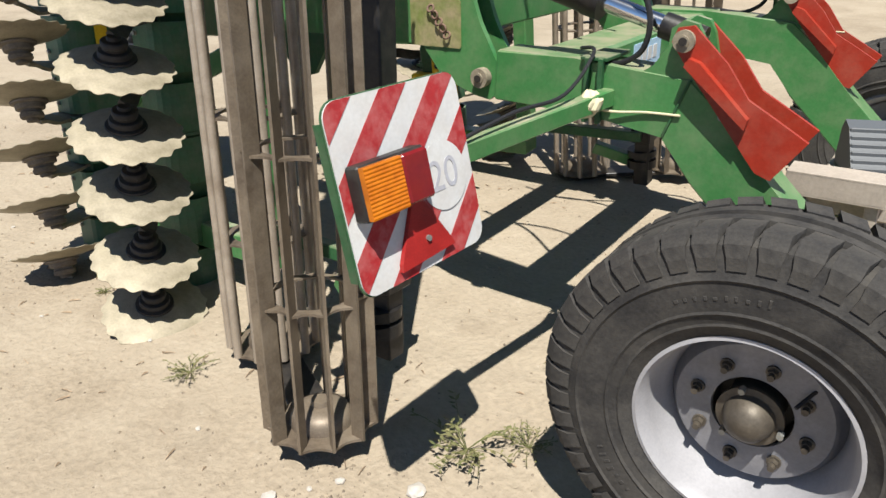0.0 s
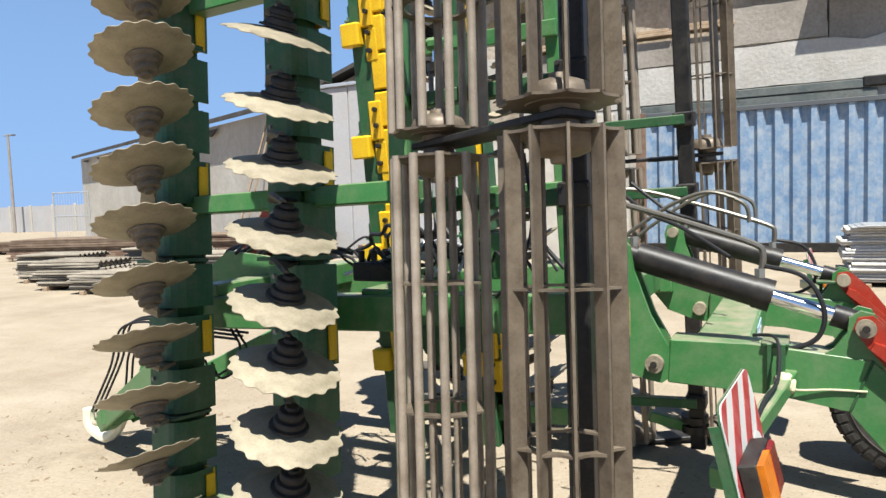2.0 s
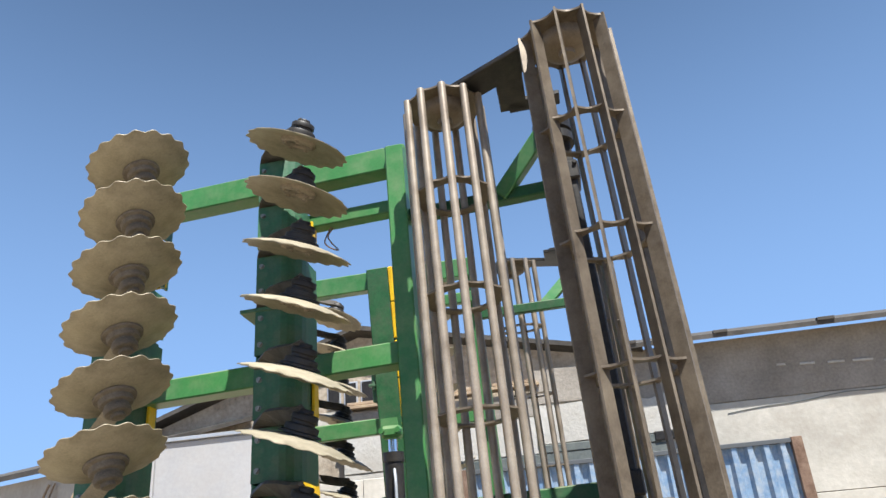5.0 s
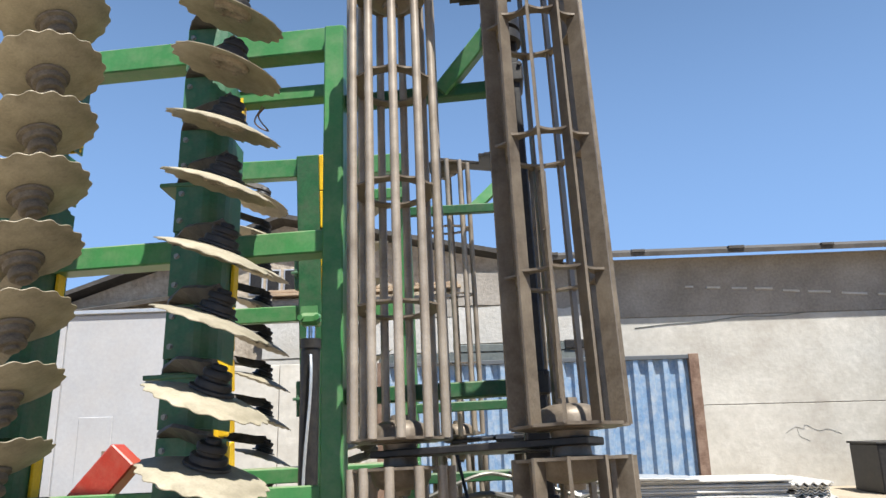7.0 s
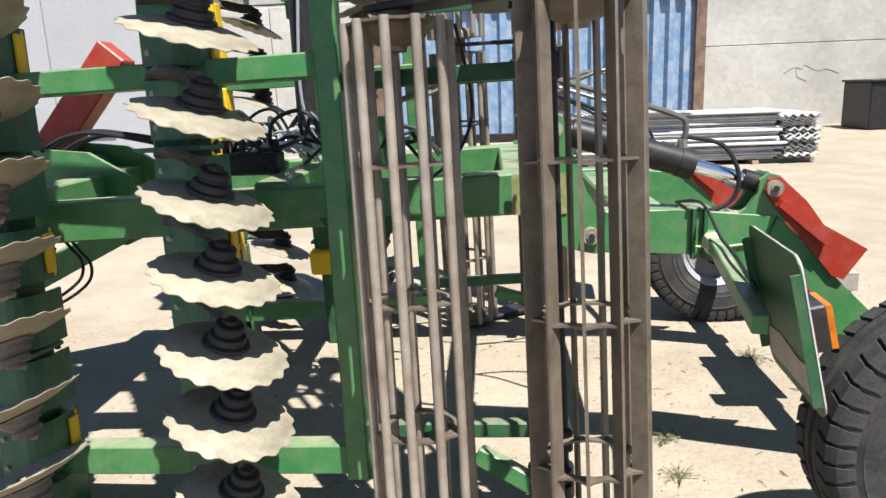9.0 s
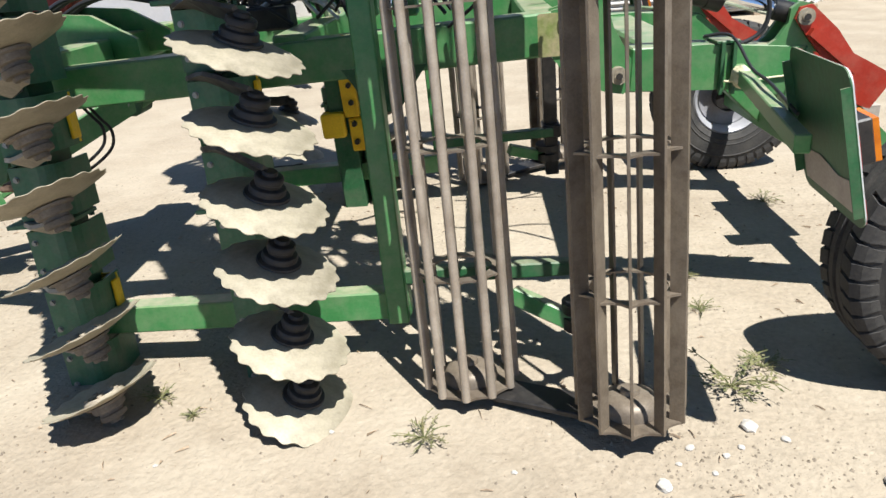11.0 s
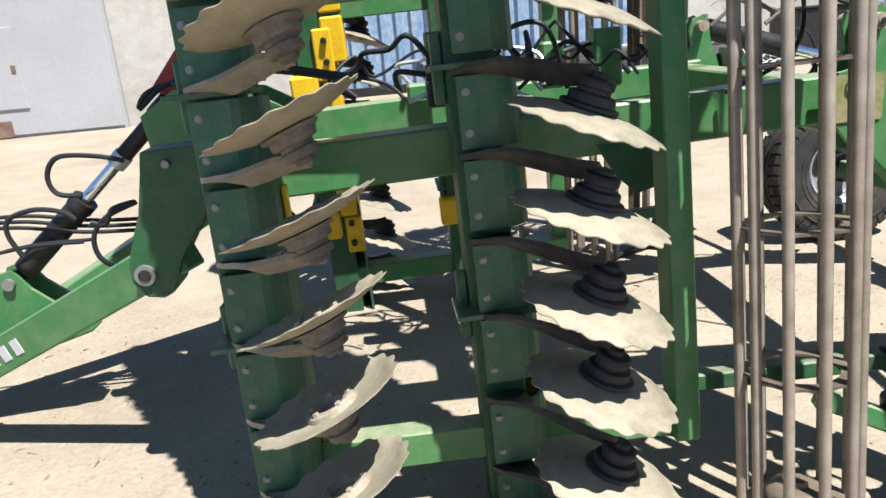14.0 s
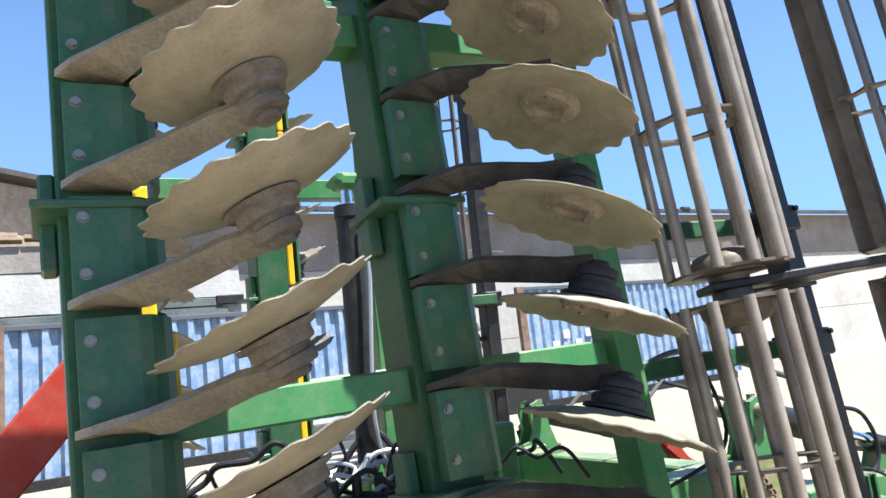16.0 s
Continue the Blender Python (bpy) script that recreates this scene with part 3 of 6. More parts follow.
def wing(frame_m, far):
    Y = (0, 1, 0)
    row1 = (ROW1[0] + 0.04, ROW1[1]) if far else ROW1
    for at in (row1, ROW2):
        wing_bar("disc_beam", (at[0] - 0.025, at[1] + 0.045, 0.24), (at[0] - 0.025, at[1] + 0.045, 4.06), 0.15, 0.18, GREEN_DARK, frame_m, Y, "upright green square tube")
    wing_bar("upright_post", (-1.765, 1.755, 0.44), (-1.765, 1.755, 4.02), 0.085, 0.11, GREEN, frame_m, Y, "upright green square tube")
    for z, h_ in ((3.99, 0.125), (3.02, 0.1), (2.018, 0.09), (0.5, 0.12)):
        wing_bar("cross_arm", (-3.12, 1.86, z), (-1.72, 1.8, z), 0.1, h_, GREEN, frame_m, (0, 0, 1), "green square tube arm")
    wing_bar("cross_arm", (-2.36, 1.88, 3.77), (-1.72, 1.86, 3.77), 0.07, 0.07, GREEN, frame_m, (0, 0, 1), "green square tube arm")
    for at, heights in ((row1, (0.92, 1.69, 2.46, 3.23)), (ROW2, (0.92,))) if far else ():
        for z in heights:
            m = frame_m @ Matrix.Translation((at[0], at[1], z))
            clamp = share("clamp", ME_CLAMP_WIDE, harrow, m, "bright yellow bolted bracket")
            for dz in (-0.18, -0.06, 0.08, 0.19):
                share("bolt", ME_CLAMP_BOLT, clamp, Matrix.Translation((0, 0, dz)), "black bolt head")
    # flat plates that bind the beams, with their bolts
    for at in (row1, ROW2):
        for z in (0.98, 1.745, 2.48, 3.28):
            bm = bmesh.new()
            box(bm, (at[0] - 0.15, at[1] - 0.108, z - 0.009), (at[0] + 0.1, at[1] + 0.125, z + 0.009), 0.003)
            box(bm, (at[0] - 0.135, at[1] + 0.02, z - 0.11), (at[0] - 0.1, at[1] + 0.1, z + 0.11), 0.006)
            for dx in (-0.12, 0.08):
                tube(bm, (at[0] + dx, at[1] + 0.11, z - 0.025), (at[0] + dx, at[1] + 0.11, z + 0.025), 0.012, 6)
            ob = part("beam_plate", bm, GREEN_BRACKET, harrow, "flat green binding plate")
            ob.matrix_basis = frame_m
    for k in range(15):
        disc_unit(row1, ROW1_Z[k], not far, frame_m, far, k, True)
        disc_unit(ROW2, ROW2_Z[k], far, frame_m, far, k, False)
    for z0, z1, turn in ((0.272, 2.105, -7.5), (2.194, 4.037, 6.0)):
        roller(A_AT, z0, z1, "tube", frame_m, turn)
        roller(B_AT, z0, z1, "flat", frame_m, 0.0)
    # black carrier tube between the rollers, and the plates that hold the roller ends
    wing_bar("carrier_tube", (-1.01, 1.67, 0.3), (-1.01, 1.67, 3.95), 0.09, 0.09, BLACK, frame_m, Y, "upright black square tube")
    for z in (0.245, 2.15, 4.062):
        bm = bmesh.new()
        a, b = Vector((*A_AT, z)), Vector((*B_AT, z))
        m, n = along(a, b)
        box(bm, (-0.012, -0.07, -0.08), (0.012, 0.07, n + 0.08), 0.004, m @ Matrix.Rotation(math.pi / 2, 4, "Z"))
        if z > 1:
            box(bm, (-1.24, 1.38, z - 0.012), (-1.12, 1.66, z + 0.012), 0.003)
            box(bm, (-1.2, 1.6, z - 0.012), (-0.97, 1.68, z + 0.012), 0.003)
        ob = part("roller_carrier", bm, BLACK, harrow, "black bearing plate across both rollers")
        ob.matrix_basis = frame_m
    for z, up in ((0.52, -1), (3.66, 1)):
        # cranked brackets that hold the rollers' carrier
        reach = 0.1 if up < 0 else 0.24
        wing_bar("carrier_brace", (-1.3, 1.74, z), (-1.06, 1.64, z + reach * up), 0.07, 0.06, GREEN, frame_m, (0, 1, 0), "green slanting brace")
        bm = bmesh.new()
        tube(bm, (-1.03, 1.65, z + (reach + 0.02) * up), (-1.03, 1.65, z + (reach - 0.03) * up), 0.085, 20)
        tube(bm, (-1.03, 1.65, z + (reach - 0.05) * up), (-1.03, 1.65, z + (reach - 0.09) * up), 0.085, 20)
        cap = part("brace_cap", bm, BLACK, harrow, "black rubber brace end", True)
        cap.matrix_basis = frame_m
    # arms whose shade is put into the darker green
    for z in (0.62, 1.95, 2.38, 3.66):
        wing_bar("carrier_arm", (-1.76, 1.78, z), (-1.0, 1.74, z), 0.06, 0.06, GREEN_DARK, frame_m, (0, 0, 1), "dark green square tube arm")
        bm = bmesh.new()
        box(bm, (-1.07, 1.61, z - 0.045), (-0.95, 1.75, z + 0.045), 0.008)
        for sx in (-1.055, -0.965):
            tube(bm, (sx, 1.6, z + 0.03), (sx, 1.76, z + 0.03), 0.009, 6)
        ob = part("clamp", bm, BLACK, harrow, "black clamp round the tube")
        ob.matrix_basis = frame_m


wing(WING, False)
wing(Matrix.Translation((0.09, 0, 0)) @ MIRROR @ WING, True)


# centre frame, wheel arms, wheels
def both(fn):
    fn(Matrix())
    fn(MIRROR)


def fpart(name, bm, material, m, label="", smooth=False):
    ob = part(name, bm, material, harrow, label, smooth)
    ob.matrix_basis = m
    return ob


def side_plate(pts, y, thick):
    """A plate standing along the machine, from points (x, z)."""
    bm = bmesh.new()
    plate(bm, pts, thick, Matrix(((1, 0, 0, 0), (0, 0, -1, y), (0, 1, 0, 0), (0, 0, 0, 1))))
    return bm


def centre_half(m):
    bm = bmesh.new()
    beam(bm, (-3.3, 2.2, 1.155), (-0.99, 2.2, 1.24), 0.14, 0.17, 0.008)
    fpart("frame_beam", bm, GREEN, m, "long green frame beam")
    gusset = [(-1.95, 1.16), (-1.6, 1.16), (-1.63, 1.12), (-1.72, 0.99), (-1.8, 0.97), (-1.87, 1.03)]
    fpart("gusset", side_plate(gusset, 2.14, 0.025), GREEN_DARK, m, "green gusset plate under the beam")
    # lug plates at the rear end of the beam
    lug = [(-1.1, 1.15), (-1.02, 1.05), (-0.88, 1.0), (-0.82, 0.99), (-0.77, 1.03), (-0.765, 1.09), (-0.8, 1.14), (-0.86, 1.25), (-0.92, 1.42), (-0.935, 1.52), (-0.97, 1.548),
           (-1.02, 1.53), (-1.035, 1.48), (-1.02, 1.4), (-1.05, 1.34), (-1.1, 1.33)]
    for y in (2.1, 2.2):
        fpart("lug_plate", side_plate(lug, y, 0.022), GREEN, m, "green lug plate")
    for name, x, z, r in (("pivot_pin", -0.844, 1.068, 0.034), ("pivot_pin", -0.983, 1.493, 0.028), ("pivot_pin", -0.147, 1.24, 0.032)):
        bm = bmesh.new()
        tube(bm, (x, 2.055, z), (x, 2.27, z), r, 18)
        tube(bm, (x, 2.05, z), (x, 2.06, z), r * 0.55, 12)
        pin = fpart(name, bm, ARM, m, "bare steel pivot pin", True)
        # black disc on the pin's face, painted shade for its hollow bore
        bm = bmesh.new()
        tube(bm, (x, 2.0455, z), (x, 2.052, z), r * 0.38, 12)
        part("pin_bore", bm, BLACK, pin, "black disc for the shade in the pin's bore", True)
    # wheel arm: along, then down to the axle
    arm = [(-0.8, 0.995), (-0.79, 1.165), (-0.5, 1.16), (-0.125, 1.13), (-0.04, 1.05), (0.15, 0.84), (0.42, 0.58), (0.29, 0.44), (-0.09, 0.81), (-0.19, 0.95), (-0.42, 0.98)]
    bm = side_plate(arm, 2.16, 0.15)
    bmesh.ops.bevel(bm, geom=bm.edges[:], offset=0.006, segments=1, affect="EDGES")
    fpart("wheel_arm", bm, GREEN, m, "cranked green wheel arm")
    ear = [(-0.3, 1.12), (-0.24, 1.16), (-0.2, 1.22), (-0.195, 1.27), (-0.16, 1.295), (-0.12, 1.285), (-0.1, 1.25), (-0.06, 1.1)]
    for y in (2.1, 2.21):
        fpart("ear", side_plate(ear, y, 0.022), GREEN, m, "green pin ear")
    red = [(-0.185, 1.235), (-0.17, 1.275), (-0.125, 1.283), (-0.02, 1.185), (0.05, 1.09), (0.12, 1.05), (0.222, 0.99), (0.14, 0.868), (0.095, 0.885), (-0.13, 1.16)]
    for y in (2.075, 2.225):
        fpart("cylinder_bracket", side_plate(red, y, 0.014), RED, m, "red painted cylinder bracket")
    for y in (2.054, 2.246):
        fpart("stiffener", side_plate([(-0.135, 1.172), (-0.122, 1.196), (-0.09, 1.185), (0.06, 1.04), (0.055, 1.01)], y, 0.028), RED, m, "red painted stiffener")
    bm = bmesh.new()
    tube(bm, (-0.02, 2.08, 1.03), (-0.02, 2.22, 1.03), 0.012, 8)
    fpart("bracket_bolt", bm, BOLT, m, "bare bolt through the bracket")
    # weld seam at the bend of the arm
    bm = bmesh.new()
    tube(bm, (-0.122, 2.084, 1.128), (-0.188, 2.084, 0.952), 0.005, 6)
    fpart("weld_seam", bm, GREEN_DARK, m)
    # cylinder
    a, b = Vector((-0.983, 2.155, 1.493)), Vector((-0.147, 2.155, 1.24))
    d = (b - a).normalized()
    bm = bmesh.new()
    tube(bm, a + d * 0.07, a + d * 0.55, 0.056, 24)
    tube(bm, a + d * 0.51, a + d * 0.57, 0.06, 24)
    tube(bm, a - d * 0.03, a + d * 0.08, 0.04, 16)
    fpart("cylinder", bm, BLACK, m, "black hydraulic cylinder", True)
    bm = bmesh.new()
    tube(bm, a + d * 0.55, b - d * 0.05, 0.028, 18)
    fpart("rod", bm, CHROME, m, "chromed cylinder rod", True)
    bm = bmesh.new()
    tube(bm, b - d * 0.1, b + d * 0.03, 0.04, 16)
    fpart("rod_end", bm, BLACK, m, "black rod end", True)


both(centre_half)


def cross_members():
    for x in (-3.2, -2.15, -1.12):
        bm = bmesh.new()
        beam(bm, (x, 2.15, 1.24), (x, 2 * MIDDLE - 2.15, 1.24), 0.14, 0.14, 0.008)
        part("cross_beam", bm, GREEN, harrow, "green cross beam")
    bm = bmesh.new()
    beam(bm, (0.3, 1.6, 0.5), (0.3, 2 * MIDDLE - 1.6, 0.5), 0.1, 0.1, 0.006)
    part("axle", bm, GREEN, harrow, "green axle beam")


cross_members()

TYRE_R, TYRE_W = 0.53, 0.30


def tyre_mesh():
    bm = bmesh.new()
    half = [(0.262, 0.10), (0.268, 0.125), (0.296, 0.138), (0.301, 0.144), (0.307, 0.1415), (0.328, 0.1455), (0.334, 0.151), (0.34, 0.1475), (0.37, 0.15), (0.412, 0.148), (0.418, 0.153), (0.426, 0.1475),
            (0.47, 0.14), (0.496, 0.132), (0.508, 0.118), (0.512, 0.06), (0.512, 0.048), (0.528, 0.044), (0.528, 0.014), (0.512, 0.011)]
    lathe(bm, [(r, -z) for r, z in half] + half[::-1], 72)
    return bm


TREADS = 44


def tread_mesh(side):
    """One shoulder lug of the tyre, at angle nought."""
    bm = bmesh.new()
    out = [(0.44, 0.1485), (0.47, 0.147), (0.5, 0.139), (0.528, 0.115), (0.529, 0.052), (0.505, 0.052), (0.47, 0.12)]
    w0 = 2 * math.pi * 0.52 / TREADS * 0.39
    vs = []
    for s_ in (-1, 1):
        vs.append([bm.verts.new((r, s_ * w0 * (0.75 if r < 0.48 else 1.0) + (0.016 if z < 0.1 else 0), side * z)) for r, z in out])
    for k in range(len(out)):
        j = (k + 1) % len(out)
        bm.faces.new((vs[0][k], vs[0][j], vs[1][j], vs[1][k]))
    bm.faces.new(vs[0][::-1])
    bm.faces.new(vs[1])
    return bm


ME_TREAD = [mesh_of("tread_block", tread_mesh(s_), TYRE) for s_ in (-1, 1)]


def rim_mesh():
    bm = bmesh.new()
    lathe(bm, [(0.262, -0.105), (0.268, -0.128), (0.258, -0.13), (0.25, -0.112), (0.243, -0.09), (0.238, -0.045), (0.226, -0.01), (0.212, 0.03), (0.218, 0.045), (0.228, 0.09), (0.25, 0.112), (0.262, 0.105)], 64)
    return bm


def wheel(m, label):
    tyre = part("wheel", tyre_mesh(), TYRE, harrow, label)
    tyre.matrix_basis = m
    for p in tyre.data.polygons:
        p.use_smooth = True
    tyre.data.set_sharp_from_angle(angle=radians(30))
    for i in range(TREADS):
        for k in (0, 1):
            share("tread_block", ME_TREAD[k], tyre, Matrix.Rotation(2 * math.pi * (i + 0.5 * k) / TREADS, 4, "Z"))
    part("rim", rim_mesh(), RIM, tyre, "silver painted steel rim", True)
    bm = bmesh.new()
    lathe(bm, [(0.214, 0.028), (0.204, 0.016), (0.198, -0.004), (0.19, -0.014), (0.15, -0.018), (0.1, -0.014), (0.1, -0.002), (0.17, 0.004), (0.205, 0.034)], 64)
    part("wheel_disc", bm, RIMGREY, tyre, "grey painted wheel disc", True)
    bm = bmesh.new()
    lathe(bm, [(0.1, 0.1), (0.1, -0.004), (0.098, -0.004), (0.096, 0.06), (0.0, 0.06)], 32)
    part("hub", bm, BLACK, tyre, "dark recessed hub", True)
    bm = bmesh.new()
    lathe(bm, [(0.07, 0.06), (0.07, -0.024), (0.082, -0.026), (0.082, -0.036), (0.064, -0.038), (0.061, -0.05), (0.054, -0.072), (0.036, -0.09), (0.014, -0.097), (0.0, -0.098)], 32)
    part("hub_cap", bm, HUBCAP, tyre, "dull bare hub cap", True)
    for i in range(8):
        a = 2 * math.pi * (i + 0.3) / 8
        bm = bmesh.new()
        c = Vector((0.14 * math.cos(a), 0.14 * math.sin(a), 0.047))
        tube(bm, c + Vector((0, 0, -0.06)), c + Vector((0, 0, -0.1)), 0.009, 8)
        tube(bm, c + Vector((0, 0, -0.06)), c + Vector((0, 0, -0.085)), 0.013, 6)
        tube(bm, c + Vector((0, 0, -0.06)), c + Vector((0, 0, -0.07)), 0.018, 14)
        part("wheel_nut", bm, HUBCAP, tyre, "")
    for i in range(3):
        a = 2 * math.pi * (i + 0.1) / 3
        bm = bmesh.new()
        c = Vector((0.08 * math.cos(a), 0.08 * math.sin(a), -0.034))
        tube(bm, c, c + Vector((0, 0, -0.022)), 0.009, 6)
        part("cap_bolt", bm, BOLT, tyre, "bright bolt")
    # raised sidewall marks, worn past reading
    rnd = random.Random(6)
    for start, count in ((0.3, 9), (2.3, 7), (4.2, 10)):
        for k in range(count):
            bm = bmesh.new()
            box(bm, (0.368, -rnd.uniform(0.002, 0.006), -0.1516), (0.368 + rnd.uniform(0.008, 0.022), rnd.uniform(0.002, 0.006), -0.147), 0.001)
            mark = part("sidewall_mark", bm, TYRE, tyre)
            mark.matrix_basis = Matrix.Rotation(start + k * 0.062, 4, "Z")
    bm = bmesh.new()
    tube(bm, (0.13, -0.115, -0.012), (0.1, -0.09, -0.07), 0.005, 8)
    part("valve", bm, HOSE, tyre, "black valve stem")


WHEEL_AT, WHEEL_SIZE = (0.295, 1.495, 0.495), 0.94
WHEEL = Matrix.Translation(WHEEL_AT) @ Matrix.Rotation(-math.pi / 2, 4, "X") @ Matrix.Scale(WHEEL_SIZE, 4)
wheel(WHEEL, "dusty black tyre on a silver rim")
wheel(Matrix.Translation((WHEEL_AT[0], 2 * MIDDLE - WHEEL_AT[1], WHEEL_AT[2])) @ Matrix.Rotation(math.pi / 2, 4, "X") @ Matrix.Scale(WHEEL_SIZE, 4), "dusty black tyre on a silver rim")


# ---- buildings round the yard ----
def panel_wall(name, x0, x1, y, z1, bands, label, thick=0.35):
    """A wall along x made of separate panels, band by band, in front of a solid backing."""
    bm = bmesh.new()
    box(bm, (x0, y + 0.05, -0.3), (x1, y + thick, z1 - 0.02))
    wall = tagged(part(name, bm, CONCRETE_OLD_SHADE), label, "wall", kind="structure")
    rnd = random.Random(name)
    for za, zb, width, mtl in bands:
        x = x0
        while x < x1 - 0.05:
            w_ = min(width * rnd.uniform(0.92, 1.08), x1 - x)
            bm = bmesh.new()
            d = rnd.uniform(-0.006, 0.012)
            box(bm, (x + 0.008, y - d, za + 0.012), (x + w_ - 0.008, y + 0.06, zb - 0.012), 0.008)
            part("panel", bm, mtl, wall)
            x += w_
    return wall


# the warehouse with its long side to the yard
# the top band's darker concrete paints in the eaves' shadow
panel_wall("wall_back", 0.4, 56, 23.0, 7.4, ((-0.2, 2.52, 70.0, CONCRETE), (2.52, 5.4, 70.0, CONCRETE), (5.4, 7.4, 70.0, CONCRETE_OLD_SHADE)),
           "pale weathered concrete panel wall of a warehouse")
bm = bmesh.new()
plate(bm, [(22.2, 7.3), (22.2, 7.45), (30.0, 9.4), (30.0, 9.2)], 57.0, Matrix(((0, 0, 1, 28.5), (1, 0, 0, 0), (0, 1, 0, 0), (0, 0, 0, 1))))
tagged(part("roof", bm, ROOF), "dark overhanging fibre cement roof edge", "roof", kind="structure")
for i in range(30):
    rnd = random.Random(i)
    bm = bmesh.new()
    x = 0.6 + i * 1.0 + rnd.uniform(-0.1, 0.1)
    box(bm, (x, 22.15, 7.44), (x + rnd.uniform(0.3, 0.55), 22.35, 7.52 + rnd.uniform(0, 0.05)), 0.01)
    if i % 3 == 0:
        tagged(part("roof_tile", bm, ROOF), "loose dark fibre cement ridge piece", "tile", "loose roof pieces")
    else:
        bm.free()


GABLE = mat("weathered_gable_masonry", (0.4, 0.335, 0.26), 0.9, second=(0.27, 0.22, 0.165), patch=1.1, grain=7, grain_amount=0.25, bump=0.4, dust=(0.5, 0.45, 0.37), dust_amount=0.4)


# gable end of the older barn
def gable():
    pts = [(-17.0, -0.2), (1.0, -0.2), (1.0, 7.3), (-8.4, 9.2), (-17.0, 6.4)]
    bm = bmesh.new()
    plate(bm, pts, 0.35, Matrix(((1, 0, 0, 0), (0, 0, -1, 23.6), (0, 1, 0, 0), (0, 0, 0, 1))))
    tagged(part("wall_gable", bm, GABLE), "old stained concrete gable wall of a barn", "wall", kind="structure")
    for a, b in (((-17.6, 6.3), (-8.4, 9.35)), ((-8.4, 9.35), (1.4, 7.3))):
        bm = bmesh.new()
        pts = [(a[0], a[1]), (b[0], b[1]), (b[0], b[1] + 0.16), (a[0], a[1] + 0.16)]
        plate(bm, pts, 7.4, Matrix(((1, 0, 0, 0), (0, 0, -1, 26.55), (0, 1, 0, 0), (0, 0, 0, 1))))
        tagged(part("roof", bm, ROOF), "weathered grey barn roof slope", "roof", kind="structure")
    # light panels and windows of the gable
    for x0, x1, z0, z1, mtl in ((-6.0, 0.9, 4.2, 5.9, CONCRETE), (-12.0, -6.2, 5.4, 6.6, CONCRETE), (-6.0, 0.9, 2.9, 4.1, CONCRETE)):
        bm = bmesh.new()
        box(bm, (x0, 23.37, z0), (x1, 23.44, z1), 0.01)
        tagged(part("wall_panel", bm, mtl), "pale concrete wall panel", "panel", kind="structure")
    for i in range(5):
        bm = bmesh.new()
        x = -9.6 + i * 0.62
        box(bm, (x, 23.38, 6.7), (x + 0.5, 23.42, 7.6), 0.005)
        w_ = tagged(part("window", bm, GALV), "small barn window with a pale frame", "window", "barn windows", kind="structure")
        bm = bmesh.new()
        box(bm, (x + 0.05, 23.35, 6.75), (x + 0.45, 23.378, 7.55), 0.004)
        part("pane", bm, BLACK, w_, "dark window pane")


gable()


# white metal gates
def white_gates():
    bm = bmesh.new()
    box(bm, (-14.6, 17.55, -0.2), (-8.9, 17.8, 5.2))
    g = tagged(part("wall_white", bm, WHITEWASH), "whitewashed gable wall with metal gates", "wall", kind="structure")
    for x0, x1, z0, z1 in ((-14.55, -12.52, 0.06, 5.16), (-12.48, -8.95, 0.06, 5.16)):
        bm = bmesh.new()
        box(bm, (x0, 17.49, z0), (x1, 17.55, z1), 0.012)
        part("gate_leaf", bm, WHITEWASH, g, "pale grey-white sheet metal gate leaf")
    bm = bmesh.new()
    box(bm, (-11.9, 17.455, 0.66), (-11.0, 17.49, 2.5), 0.01)
    part("wicket_door", bm, WHITEWASH, g, "white wicket door with handle")
    bm = bmesh.new()
    box(bm, (-11.2, 17.43, 1.5), (-11.1, 17.456, 1.65), 0.004)
    part("latch", bm, RUST, g, "rusty latch")
    for x0 in (-12.35,):
        bm = bmesh.new()
        box(bm, (x0, 17.462, 0.02), (x0 + 0.85, 17.488, 0.4), 0.006)
        part("kick_plate", bm, RUST, g, "rusty lower edge")
    bm = bmesh.new()
    box(bm, (-14.9, 17.42, 5.2), (-8.7, 18.1, 5.3), 0.01)
    part("roof_edge", bm, GALV, g, "pale sheet metal roof edge")
    # yard wall of two great slabs between the gates and the blue container
    for x0, x1, d in ((-8.9, -6.72, 0.0), (-6.7, -4.6, 0.015)):
        bm = bmesh.new()
        box(bm, (x0, 17.68 - d, -0.2), (x1, 18.0, 3.72), 0.012)
        tagged(part("wall_side", bm, CONCRETE), "great pale concrete slab of the yard wall", "wall", kind="structure")


white_gates()


